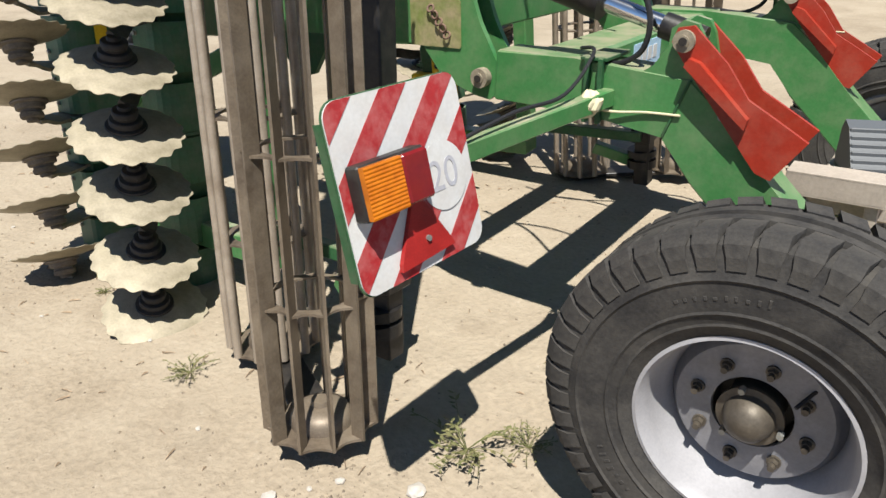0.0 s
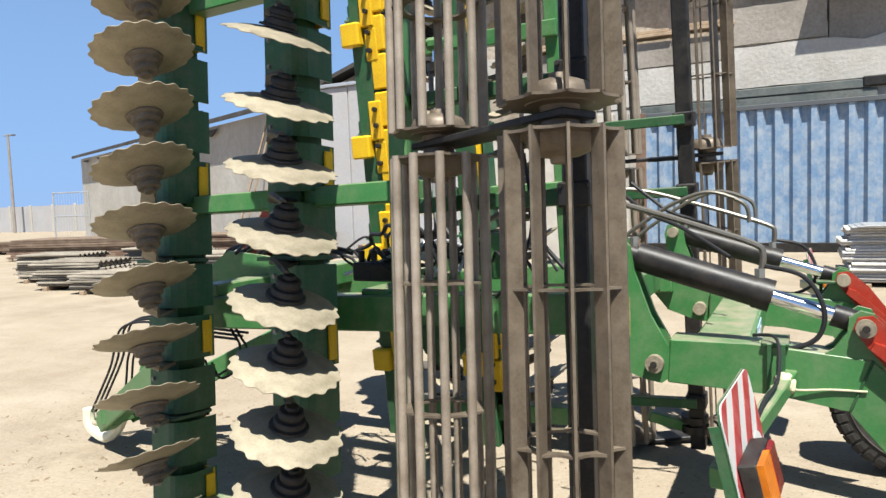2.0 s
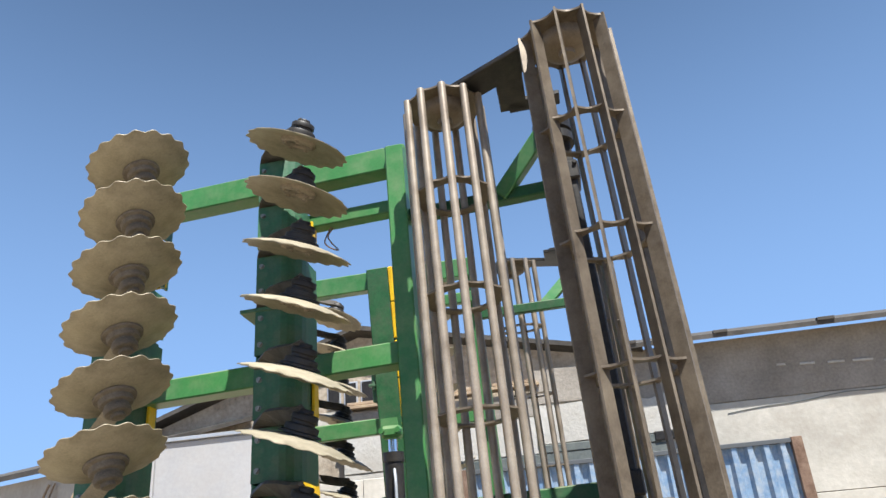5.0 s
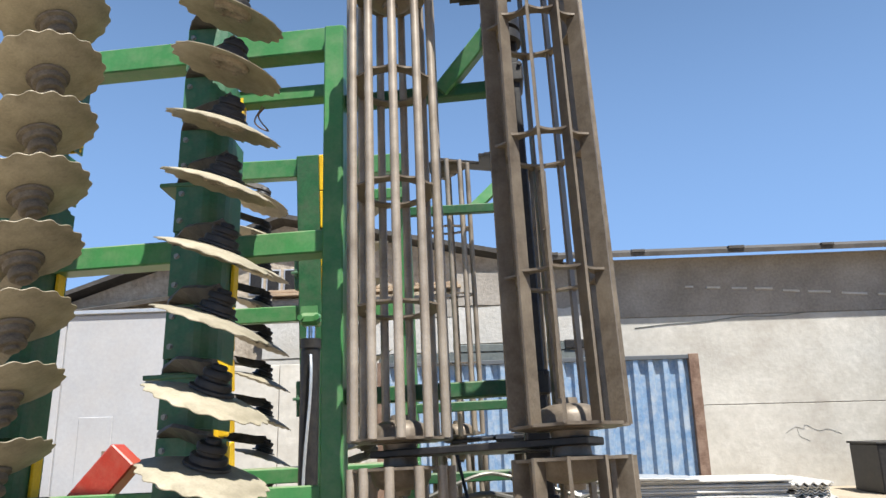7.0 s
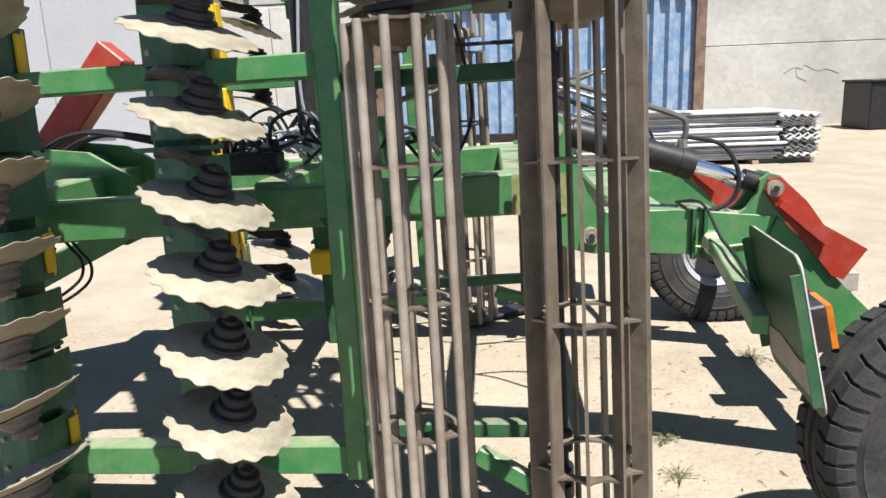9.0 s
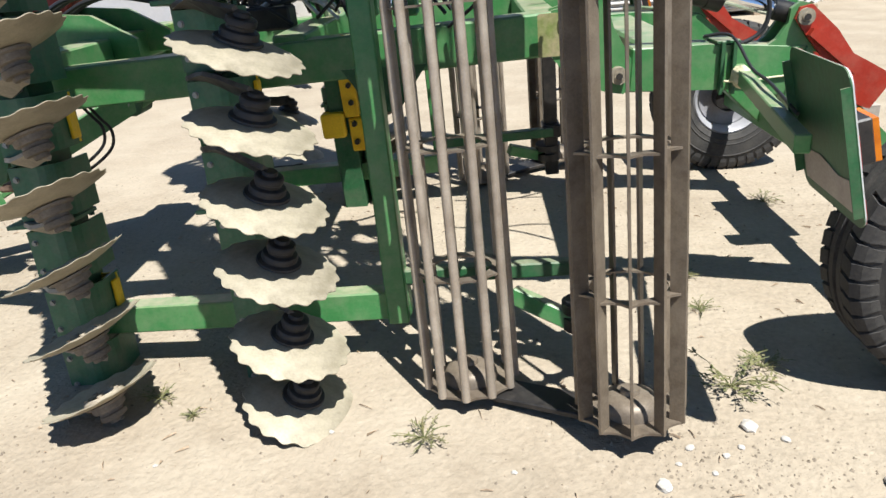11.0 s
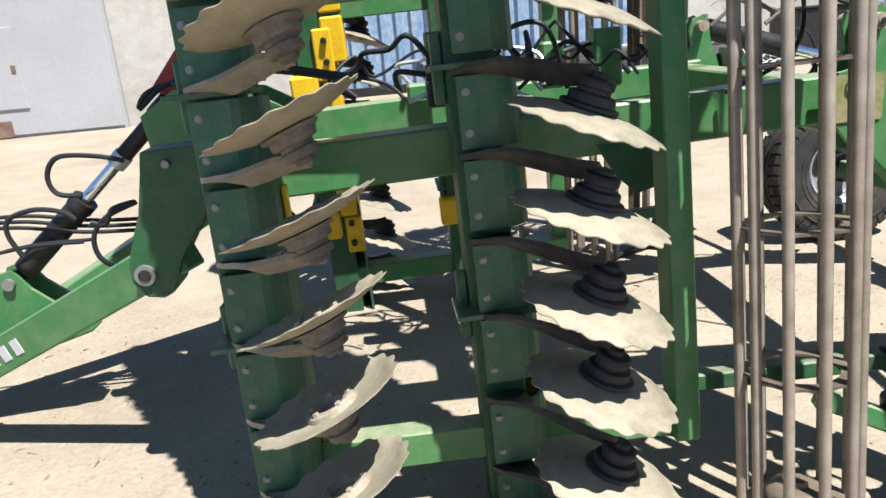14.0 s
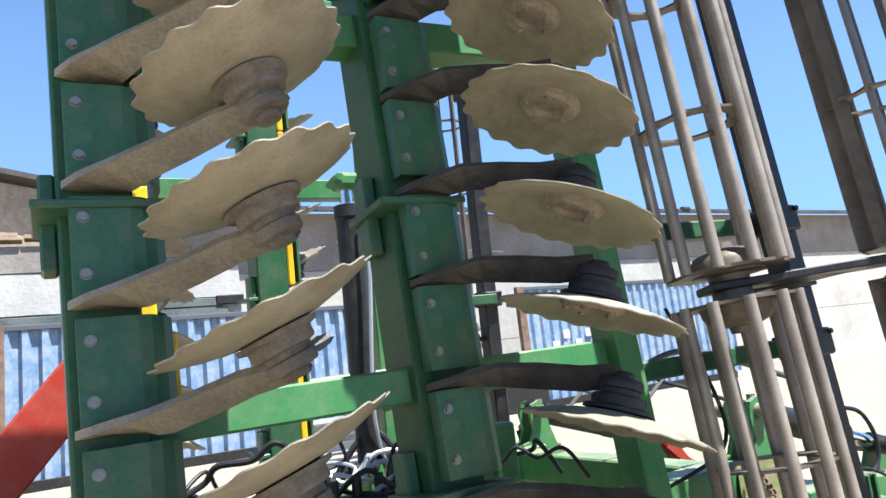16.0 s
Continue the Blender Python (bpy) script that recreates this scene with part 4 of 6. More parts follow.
# long barn on the left
def left_barn():
    p0, p1 = Vector((-39.0, 28.2, 0)), Vector((-15.2, 18.0, 0))
    d = p1 - p0
    m = Matrix.Translation(p0) @ Matrix.Rotation(math.atan2(d.y, d.x), 4, "Z")
    n = d.length
    bm = bmesh.new()
    plate(bm, [(0, -0.3), (n, -0.3), (n, 4.82), (0, 4.82)], 0.35, Matrix(((1, 0, 0, 0), (0, 0, -1, 0.2), (0, 1, 0, 0), (0, 0, 0, 1))))
    w_ = part("wall_left", bm, CONCRETE)
    w_.matrix_basis = m
    tagged(w_, "pale plastered long wall of a barn", "wall", kind="structure")
    bm = bmesh.new()
    box(bm, (0, 0.2, -0.3), (0.35, 9.0, 4.7))
    e = part("wall_left_end", bm, CONCRETE_OLD_SHADE)
    e.matrix_basis = m
    tagged(e, "shaded end wall of a barn", "wall", kind="structure")
    bm = bmesh.new()
    plate(bm, [(-0.36, 4.66), (-0.36, 4.82), (6.0, 6.6), (6.0, 6.45)], n + 1.0, Matrix(((0, 0, 1, n / 2), (1, 0, 0, 0), (0, 1, 0, 0.2), (0, 0, 0, 1))))
    r = part("roof", bm, ROOF)
    r.matrix_basis = m
    tagged(r, "thin weathered grey roof with ragged eaves", "roof", kind="structure")
    # torn pieces hanging from the eaves
    rnd = random.Random(50)
    for i in range(9):
        x = 0.5 + i * (n - 6.0) / 9 + rnd.uniform(0, 1.2)
        bm = bmesh.new()
        plate(bm, [(x, 4.66), (x + rnd.uniform(1.0, 2.0), 4.66), (x + rnd.uniform(0.7, 1.2), 4.66 - rnd.uniform(0.1, 0.3)), (x + 0.3, 4.66 - rnd.uniform(0.03, 0.15))], 0.03, Matrix(((1, 0, 0, 0), (0, 0, -1, -0.13), (0, 1, 0, 0), (0, 0, 0, 1))))
        p = part("eaves_board", bm, ROOF)
        p.matrix_basis = m
        tagged(p, "torn dark board under the barn eaves", "board", "eaves boards", kind="structure")
    # timbers leaning on the wall
    for i, (x, lean) in enumerate(((n - 2.2, 0.9), (n - 1.6, 0.6), (n - 0.9, 1.3))):
        bm = bmesh.new()
        beam(bm, (x, -1.2, 0.0), (x + lean, -0.05, 4.55), 0.26 if i == 2 else 0.1, 0.05, 0.004)
        t = part("timber", bm, WOOD)
        t.matrix_basis = m
        tagged(t, "long bare timber leaning on the barn wall", "timber", "leaning timbers")


left_barn()


# blue corrugated walls
def corrugated(name, x0, x1, y, z0, z1, pitch, depth, label, posts=()):
    bm = bmesh.new()
    prof = []
    x = x0
    while x < x1:
        for fx, dy in ((0.0, 0), (0.22, 0), (0.42, depth), (0.72, depth), (0.92, 0)):
            prof.append((x + fx * pitch, y + dy))
        x += pitch
    rings = [[bm.verts.new((px, py + o, z)) for px, py in prof] for z, o in ((z0, 0), (z1, 0), (z1, 0.02), (z0, 0.02))]
    for a, b in zip(rings, rings[1:] + rings[:1]):
        for i in range(len(prof) - 1):
            bm.faces.new((a[i], a[i + 1], b[i + 1], b[i]))
    ob = tagged(part(name, bm, BLUE), label, "wall", kind="structure")
    bm = bmesh.new()
    box(bm, (x0, y - 0.03, z1 - 0.02), (x1, y + 0.12, z1 + 0.1), 0.01)
    part("top_rail", bm, GREY, ob, "grey steel top rail")
    bm = bmesh.new()
    box(bm, (x0, y - 0.04, z0 - 0.25), (x1, y + 0.12, z0), 0.01)
    part("bottom_rail", bm, BLACK, ob, "dark bottom rail")
    for px in posts:
        bm = bmesh.new()
        box(bm, (px - 0.14, y - 0.06, z0 - 0.2), (px + 0.14, y + 0.15, z1 + 0.12), 0.01)
        part("post", bm, RUST, ob, "rusty steel corner post")
    return ob


corrugated("blue_wall", -4.25, 4.45, 20.0, 0.25, 3.78, 0.42, 0.13, "faded blue corrugated steel container side", (-4.36, 4.55))
blue2 = corrugated("blue_wall_far", 10.95, 21.0, 20.4, 0.25, 4.05, 0.4, 0.08, "bright blue corrugated container with worn white lettering", (10.9,))
for i in range(7):
    bm = bmesh.new()
    box(bm, (12.0 + i * 0.5, 20.36, 1.9 + (i % 2) * 0.35), (12.3 + i * 0.5, 20.385, 2.2 + (i % 2) * 0.35), 0.004)
    part("marking", bm, WHITE, blue2, "worn white marking")
# front of the shed behind the blue wall: lime-washed panels, a dark lintel, a grey band and a board ledge
LIMEWASH = mat("limewashed_panel", (0.5, 0.48, 0.445), 0.9, second=(0.4, 0.378, 0.34), patch=0.7, grain=9, grain_amount=0.1, bump=0.25, dust=(0.36, 0.32, 0.27), dust_amount=0.3)
LINTEL = mat("dark_grey_green_lintel", (0.085, 0.1, 0.098), 0.8, second=(0.14, 0.15, 0.14), patch=1.5, grain=10, grain_amount=0.15, bump=0.2)


def shed_front():
    bm = bmesh.new()
    box(bm, (-8.9, 23.0, -0.2), (0.38, 23.36, 6.4))
    w_ = tagged(part("wall_shed", bm, CONCRETE), "pale patched shed front over the blue container", "wall", kind="structure")
    # the slab from 5.97 up paints in the grey shade of the eaves
    rows = ((-8.88, -4.9, 0.0, 4.36, LIMEWASH), (-8.88, -5.67, 4.4, 5.6, LIMEWASH), (-5.63, -2.4, 4.44, 5.6, LIMEWASH), (-2.37, 2.02, 4.7, 5.95, LIMEWASH), (-2.35, 0.36, 5.97, 7.1, CONCRETE_OLD_SHADE),
            (-8.88, -6.2, 5.63, 6.4, CONCRETE_OLD_SHADE), (-6.16, -2.4, 5.63, 6.4, CONCRETE_OLD_SHADE))
    rnd = random.Random(77)
    for x0, x1, z0, z1, mtl in rows:
        # a slab with a chipped, uneven outline; one top edge follows the ragged shade line
        pts = []
        for (ax, az), (bx, bz) in zip(((x0, z0), (x1, z0), (x1, z1), (x0, z1)), ((x1, z0), (x1, z1), (x0, z1), (x0, z0))):
            for k in range(6):
                f = k / 6
                o = rnd.uniform(-0.2 if az == bz == 5.95 else -0.022, 0.0) if k else 0.0
                inward = (0, 1) if az == bz == z0 else (0, -1) if az == bz else (-1, 0) if ax == x1 else (1, 0)
                pts.append((ax + (bx - ax) * f - o * inward[0], az + (bz - az) * f - o * inward[1]))
        bm = bmesh.new()
        plate(bm, pts, 0.1, Matrix(((1, 0, 0, 0), (0, 0, -1, 22.93 - rnd.uniform(0, 0.02)), (0, 1, 0, 0), (0, 0, 0, 1))))
        part("panel", bm, mtl, w_)
    bm = bmesh.new()
    box(bm, (-4.88, 22.86, 4.04), (1.6, 23.0, 4.4), 0.015)
    box(bm, (-2.3, 22.84, 4.42), (1.45, 23.0, 4.67), 0.02)
    part("lintel", bm, LINTEL, w_, "dark grey-green lintel beam")
    bm = bmesh.new()
    box(bm, (1.25, 22.8, 4.45), (2.1, 22.96, 4.74), 0.03)
    part("lintel_end", bm, BLACK, w_, "dark broken lintel end")
    bm = bmesh.new()
    box(bm, (-5.3, 22.84, 0.0), (-4.92, 22.9, 4.25), 0.015)
    part("pier", bm, CONCRETE, w_, "narrow pale pier")
    for k, (x0, x1, z) in enumerate(((-8.9, -6.6, 6.52), (-6.55, -3.9, 6.55), (-3.85, -2.1, 6.6))):
        bm = bmesh.new()
        box(bm, (x0, 22.72, z), (x1, 23.3, z + 0.1), 0.01)
        box(bm, (x0 + 0.2, 22.78, z + 0.12), (x1 - 0.1, 23.3, z + 0.22), 0.01)
        part("ledge_board", bm, WOOD, w_, "brown weathered ledge boards")
    # window in the gable above the ledge
    bm = bmesh.new()
    for x0, x1, z0, z1 in ((-6.82, -6.74, 7.0, 8.06), (-6.38, -6.3, 7.0, 8.06), (-5.95, -5.87, 7.0, 8.06), (-6.82, -5.87, 6.94, 7.02), (-6.82, -5.87, 8.02, 8.1)):
        box(bm, (x0, 23.3, z0), (x1, 23.42, z1), 0.006)
    win = tagged(part("window", bm, WHITE), "two-pane barn window with a white frame", "window", kind="structure")
    for x0, x1 in ((-6.74, -6.38), (-6.3, -5.95)):
        bm = bmesh.new()
        box(bm, (x0, 23.37, 7.02), (x1, 23.4, 8.02))
        part("pane", bm, GREY, win, "dusty grey pane")


shed_front()


# repairs and cracks on the warehouse wall
def wall_marks():
    wall = bpy.data.objects["wall_back"]
    for x0, x1, z0, z1 in ((5.36, 5.63, 6.38, 6.37), (6.05, 6.5, 6.33, 6.31), (6.87, 7.36, 6.28, 6.26), (7.6, 8.18, 6.25, 6.22), (8.5, 9.03, 6.15, 6.11), (9.3, 10.02, 6.08, 6.05), (10.37, 11.16, 6.0, 5.94), (11.5, 12.2, 5.92, 5.88)):
        bm = bmesh.new()
        beam(bm, (x0, 22.97, z0), (x1, 22.97, z1), 0.05, 0.07, 0.004)
        part("repair_strip", bm, LIMEWASH, wall, "pale mortar strip")
    cracks = ([(3.6, 5.06), (4.64, 5.15), (5.9, 5.2), (7.1, 5.33), (8.2, 5.31), (9.1, 5.4)], [(7.98, 1.6), (8.3, 1.78), (8.55, 1.72), (8.62, 1.84), (9.0, 1.66), (9.3, 1.7), (9.68, 1.55)], [(8.35, 1.75), (8.42, 1.5), (8.7, 1.36)])
    for pts, r in zip(cracks, (0.012, 0.004, 0.004)):
        pipe("crack", [(x, 22.995, z) for x, z in pts], r, LINTEL, wall, "dark jagged crack")


wall_marks()


# ---- stacks of corrugated fibre cement sheets ----
def sheet_mesh(length, waves, thick=0.022, pitch=0.16):
    bm = bmesh.new()
    n = waves * 6
    prof = [(i * pitch / 6, 0.025 * math.sin(2 * math.pi * i / 6)) for i in range(n + 1)]
    rings = []
    for y in (0.0, length):
        rings.append([bm.verts.new((y, x, z + thick)) for x, z in prof] + [bm.verts.new((y, x, z)) for x, z in reversed(prof)])
    k = len(rings[0])
    for i in range(k):
        j = (i + 1) % k
        bm.faces.new((rings[0][i], rings[0][j], rings[1][j], rings[1][i]))
    for i in range(n):
        for r, s in ((rings[0], 1), (rings[1], -1)):
            q = (r[i], r[i + 1], r[k - 2 - i], r[k - 1 - i])
            bm.faces.new(q if s > 0 else q[::-1])
    return bm


ME_SHEET_OLD = mesh_of("sheet", sheet_mesh(1.75, 7), SLATE_OLD)
ME_LONG = mesh_of("sheet_long", sheet_mesh(3.8, 7), SLATE)
ME_NARROW = mesh_of("sheet_narrow", sheet_mesh(1.75, 4), SLATE)


def sheet_stack(at, turn, count, data, gap, seed, label):
    rnd = random.Random(seed)
    bm = bmesh.new()
    box(bm, (0.25, -0.05, 0.0), (0.37, 1.15, 0.08), 0.005)
    st = part("sheet_stack", bm, WOOD, None)
    bm = bmesh.new()
    far = 3.3 if data is ME_LONG else 1.3
    box(bm, (far, -0.05, 0.0), (far + 0.12, 1.15, 0.08), 0.005)
    part("timber", bm, WOOD, st)
    st.matrix_basis = Matrix.Translation((*at, ground_height(*at))) @ Matrix.Rotation(turn, 4, "Z")
    tagged(st, label, "sheet stack", "stacks of sheets")
    for k in range(count):
        share("sheet", data, st, Matrix.Translation((rnd.uniform(-0.1, 0.1), rnd.uniform(-0.05, 0.05), 0.105 + k * gap)) @ Matrix.Rotation(rnd.uniform(-0.025, 0.025), 4, "Z"))


sheet_stack((0.35, 13.0), 0.02, 19, ME_LONG, 0.048, 1, "pale stack of grey fibre cement sheets on timber")
sheet_stack((4.86, 13.05), 1.6, 16, ME_NARROW, 0.052, 2, "stack of wavy grey fibre cement sheets, ends showing")
for i, (x, y, turn, n) in enumerate(((-15.4, 9.2, 0.25, 9), (-13.9, 9.0, 0.2, 5), (-14.9, 11.2, 0.25, 12), (-12.7, 11.0, 0.3, 10), (-17.6, 10.2, 0.3, 10))):
    sheet_stack((x, y), turn, n + 2, ME_SHEET_OLD, 0.05, 20 + i, "low weathered stack of grey fibre cement sheets")


def long_stack(at, turn, size, seed, label):
    rnd = random.Random(seed)
    L, w_, h_ = size
    bm = bmesh.new()
    box(bm, (0.1, 0, 0), (0.25, w_, 0.1), 0.005)
    st = part("board_stack", bm, WOOD)
    for i in (1, 2):
        bm = bmesh.new()
        box(bm, (0.1 + i * (L - 0.4) / 2, 0, 0), (0.25 + i * (L - 0.4) / 2, w_, 0.1), 0.005)
        part("timber", bm, WOOD, st)
    st.matrix_basis = Matrix.Translation((*at, 0)) @ Matrix.Rotation(turn, 4, "Z")
    tagged(st, label, "board stack", "stacks of boards")
    z = 0.1
    while z < h_:
        t = rnd.uniform(0.05, 0.09)
        bm = bmesh.new()
        o = rnd.uniform(-0.25, 0.25)
        box(bm, (o, rnd.uniform(-0.05, 0.05), z), (L + o * 0.5, w_ + rnd.uniform(-0.05, 0.05), z + t - 0.012), 0.006)
        part("board", bm, rnd.choice((WOODOLD, RUST, WOODOLD, WOODOLD)), st)
        z += t


long_stack((-26.0, 15.2), 0.25, (8.0, 2.0, 0.72), 3, "long low stack of weathered brown boards and panels")
long_stack((-18.3, 15.2), 0.25, (5.5, 1.8, 0.85), 4, "long low stack of weathered brown boards and panels")
long_stack((-34.0, 17.0), 0.2, (5.0, 2.0, 0.45), 5, "long low stack of weathered grey boards")

# bright metal sheets on the long stack
for i in range(3):
    bm = bmesh.new()
    box(bm, (0.42 + 0.09 * i, 12.9 - 0.06 * i, 0.995 + 0.017 * i), (2.5 - 0.3 * i, 13.9, 1.011 + 0.017 * i), 0.002)
    tagged(part("metal_sheet", bm, GALV), "bright flat metal sheet lying on the stack", "sheet", "metal sheets")

# dark crate at the wall
bm = bmesh.new()
box(bm, (9.2, 20.0, 0.0), (11.3, 21.6, 1.3), 0.03)
crate = tagged(part("steel_box", bm, BLACK), "dark steel box standing at the warehouse wall", "box")
bm = bmesh.new()
box(bm, (9.15, 19.95, 1.3), (11.35, 21.65, 1.36), 0.01)
part("lid", bm, BLACK, crate, "dark steel lid")


# far pole, fence and horizon on the left
def pole():
    bm = bmesh.new()
    tube(bm, (0, 0, -0.3), (0, 0, 8.6), 0.14, 10, 0.09)
    p = tagged(part("lamp_post", bm, CONCRETE_OLD_SHADE), "tall thin concrete lamp post", "lamp post")
    p.location = (-62, 38.5, 0)
    bm = bmesh.new()
    beam(bm, (-0.6, 0, 8.5), (0.7, 0, 8.55), 0.12, 0.08, 0.01)
    part("arm", bm, CONCRETE_OLD_SHADE, p)
    bm = bmesh.new()
    box(bm, (0.5, -0.12, 8.42), (0.95, 0.12, 8.54), 0.02)
    part("lamp_head", bm, GREY, p, "grey lamp head")


pole()


def far_fence():
    bm = bmesh.new()
    box(bm, (-95, 40.0, 0.0), (-44, 40.2, 2.3))
    f_ = tagged(part("wall_far", bm, WHITEWASH), "white far yard fence wall", "wall", kind="structure")
    for i in range(17):
        bm = bmesh.new()
        x = -95 + i * 3
        box(bm, (x, 39.92, 0.0), (x + 0.25, 40.0, 2.4), 0.02)
        part("post", bm, CONCRETE, f_)
    bm = bmesh.new()
    for x in (-33.6, -31.0):
        tube(bm, (x, 22.5, 0), (x, 22.5, 2.7), 0.04, 8)
    for z in (0.3, 1.5, 2.65):
        tube(bm, (-33.6, 22.5, z), (-31.0, 22.5, z), 0.03, 8)
    for i in range(12):
        tube(bm, (-33.4 + i * 0.2, 22.5, 0.3), (-33.4 + i * 0.2, 22.5, 2.65), 0.006, 5)
    tagged(part("mesh_gate", bm, GALV), "light wire mesh gate panel on posts", "gate")
    bm = bmesh.new()
    n = 60
    lo, hi = [], []
    for i in range(n):
        x = -420 + i * 12
        h_ = 9 + 5 * noise.noise(Vector((x * 0.01, 0, 0))) + 2 * noise.noise(Vector((x * 0.07, 3, 0)))
        lo.append(bm.verts.new((x, 330, -1)))
        hi.append(bm.verts.new((x, 345, max(2, h_))))
    for i in range(n - 1):
        bm.faces.new((lo[i], lo[i + 1], hi[i + 1], hi[i]))
    tagged(part("backdrop", bm, HILL), "low far line of scrub and hills", "hills", kind="structure")


far_fence()


# ---- drawbar and hydraulics ----
def drawbar_half(m):
    lug = [(-3.485, 1.29), (-3.24, 1.3), (-3.24, 1.14), (-3.29, 1.12), (-3.42, 0.92), (-3.46, 0.8), (-3.5, 0.78), (-3.56, 0.79), (-3.6, 0.85), (-3.595, 0.92), (-3.565, 1.0), (-3.525, 1.08)]
    bm = side_plate(lug, 2.17, 0.17)
    bmesh.ops.bevel(bm, geom=bm.edges[:], offset=0.005, segments=1, affect="EDGES")
    fpart("front_lug", bm, GREEN_DARK, m, "thick green box-shaped front lug")
    bm = bmesh.new()
    tube(bm, (-3.546, 2.07, 0.872), (-3.546, 2.27, 0.872), 0.036, 20)
    pin = fpart("drawbar_pin", bm, BOLT, m, "bare steel drawbar pin", True)
    # no hole is cut: a black disc paints the bore's shade
    bm = bmesh.new()
    tube(bm, (-3.546, 2.066, 0.872), (-3.546, 2.073, 0.872), 0.022, 14)
    part("pin_bore", bm, BLACK, pin, "black disc for the shade in the pin's bore", True)
    for x, z in ((-3.405, 1.245),):
        bm = bmesh.new()
        tube(bm, (x, 2.09, z), (x, 2.065, z), 0.014, 6)
        fpart("bolt", bm, BOLT, m)
    bm = bmesh.new()
    beam(bm, (-3.42, 2.17, 0.93), (-4.86, 2.74, 0.2), 0.11, 0.15, 0.008)
    fpart("drawbar_tube", bm, GREEN, m, "light green drawbar tube")
    d = (Vector((-4.86, 2.74, 0.2)) - Vector((-3.42, 2.17, 0.93))).normalized()
    at, _ = along((-3.42, 2.17, 0.93), (-4.86, 2.74, 0.2))
    for s in (0.92, 1.0, 1.08):
        bm = bmesh.new()
        side = 1 if at.col[0].y < 0 else -1
        box(bm, (side * 0.056 - 0.002, -0.035, s), (side * 0.056 + 0.002, 0.03, s + 0.045), 0.0, at)
        fpart("lettering", bm, WHITE, m, "white lettering stripe")


both(drawbar_half)


def front_frame():
    bm = bmesh.new()
    beam(bm, (-3.3, 2.15, 1.19), (-3.3, 2 * MIDDLE - 2.15, 1.19), 0.16, 0.14, 0.008)
    part("front_beam", bm, GREEN, harrow, "green front cross beam")
    bm = side_plate([(-3.62, 1.2), (-3.64, 1.36), (-3.5, 1.45), (-3.2, 1.42), (-3.0, 1.3), (-3.0, 1.2)], MIDDLE - 0.2, 0.03)
    part("tower_plate", bm, GREEN, harrow, "green bracket plate")
    bm = side_plate([(-3.62, 1.2), (-3.64, 1.36), (-3.5, 1.45), (-3.2, 1.42), (-3.0, 1.3), (-3.0, 1.2)], MIDDLE + 0.2, 0.03)
    part("tower_plate", bm, GREEN, harrow, "green bracket plate")
    bm = bmesh.new()
    box(bm, (-3.56, MIDDLE - 0.19, 1.25), (-3.3, MIDDLE + 0.19, 1.38), 0.02)
    part("bracket_block", bm, GREEN, harrow, "green welded bracket block")
    bm = bmesh.new()
    beam(bm, (-4.7, 2.62, 0.28), (-4.7, 2 * MIDDLE - 2.62, 0.28), 0.12, 0.12, 0.01)
    beam(bm, (-4.75, MIDDLE, 0.26), (-5.05, MIDDLE, 0.14), 0.1, 0.1, 0.01)
    part("hitch_beam", bm, GREEN, harrow, "green hitch beam")
    bm = bmesh.new()
    lathe(bm, [(0.045 + 0.03 * math.cos(a * math.pi / 6), 0.03 * math.sin(a * math.pi / 6)) for a in range(12)], 24, Matrix.Translation((-5.1, MIDDLE, 0.13)), close=True)
    part("hitch_ring", bm, ARM, harrow, "worn steel hitch ring", True)
    # centre cylinder from the drawbar up to the tower
    a, b = Vector((-4.38, MIDDLE, 0.69)), Vector((-3.56, MIDDLE, 1.41))
    d = (b - a).normalized()
    for y in (-0.07, 0.07):
        bm = side_plate([(-4.62, 0.36), (-4.45, 0.73), (-4.36, 0.75), (-4.3, 0.66), (-4.12, 0.5), (-4.2, 0.42)], MIDDLE + y, 0.02)
        part("cylinder_lug", bm, GREEN, harrow, "light green cylinder lug")
    bm = bmesh.new()
    beam(bm, (-4.1, MIDDLE, 0.47), (-4.7, MIDDLE, 0.3), 0.12, 0.1, 0.008)
    part("lug_beam", bm, GREEN, harrow, "green drawbar spine")
    bm = bmesh.new()
    tube(bm, a + Vector((0, -0.1, 0)), a + Vector((0, 0.1, 0)), 0.026, 14)
    part("cylinder_pin", bm, BOLT, harrow, "bare steel pin", True)
    bm = bmesh.new()
    tube(bm, a - d * 0.03, a + d * 0.07, 0.035, 16)
    tube(bm, a + d * 0.06, a + d * 0.46, 0.052, 24)
    tube(bm, a + d * 0.44, a + d * 0.49, 0.057, 24)
    part("centre_cylinder", bm, BLACK, harrow, "black hydraulic cylinder", True)
    bm = bmesh.new()
    tube(bm, a + d * 0.48, a + d * 0.75, 0.027, 18)
    part("rod", bm, CHROME, harrow, "chromed cylinder rod", True)
    bm = bmesh.new()
    tube(bm, a + d * 0.7, a + d * 0.76, 0.042, 18)
    part("rod_collar", bm, GALV, harrow, "bright rod collar", True)
    bm = bmesh.new()
    tube(bm, a + d * 0.76, a + d * 1.0, 0.036, 18)
    tube(bm, a + d * 0.98, a + d * 1.07, 0.05, 18)
    part("rod_end", bm, BLACK, harrow, "black ribbed rod end", True)
    # red link standing over the front frame
    bm = bmesh.new()
    beam(bm, (-3.6, 2.99, 1.4), (-3.165, 3.0, 1.912), 0.13, 0.17, 0.008, (1, 0, 0))
    part("link_arm", bm, RED, harrow, "red painted link arm")


front_frame()


def hose(points, r=0.011, label="black hydraulic hose", material=None):
    return pipe("hose", points, r, material or HOSE, harrow, label)


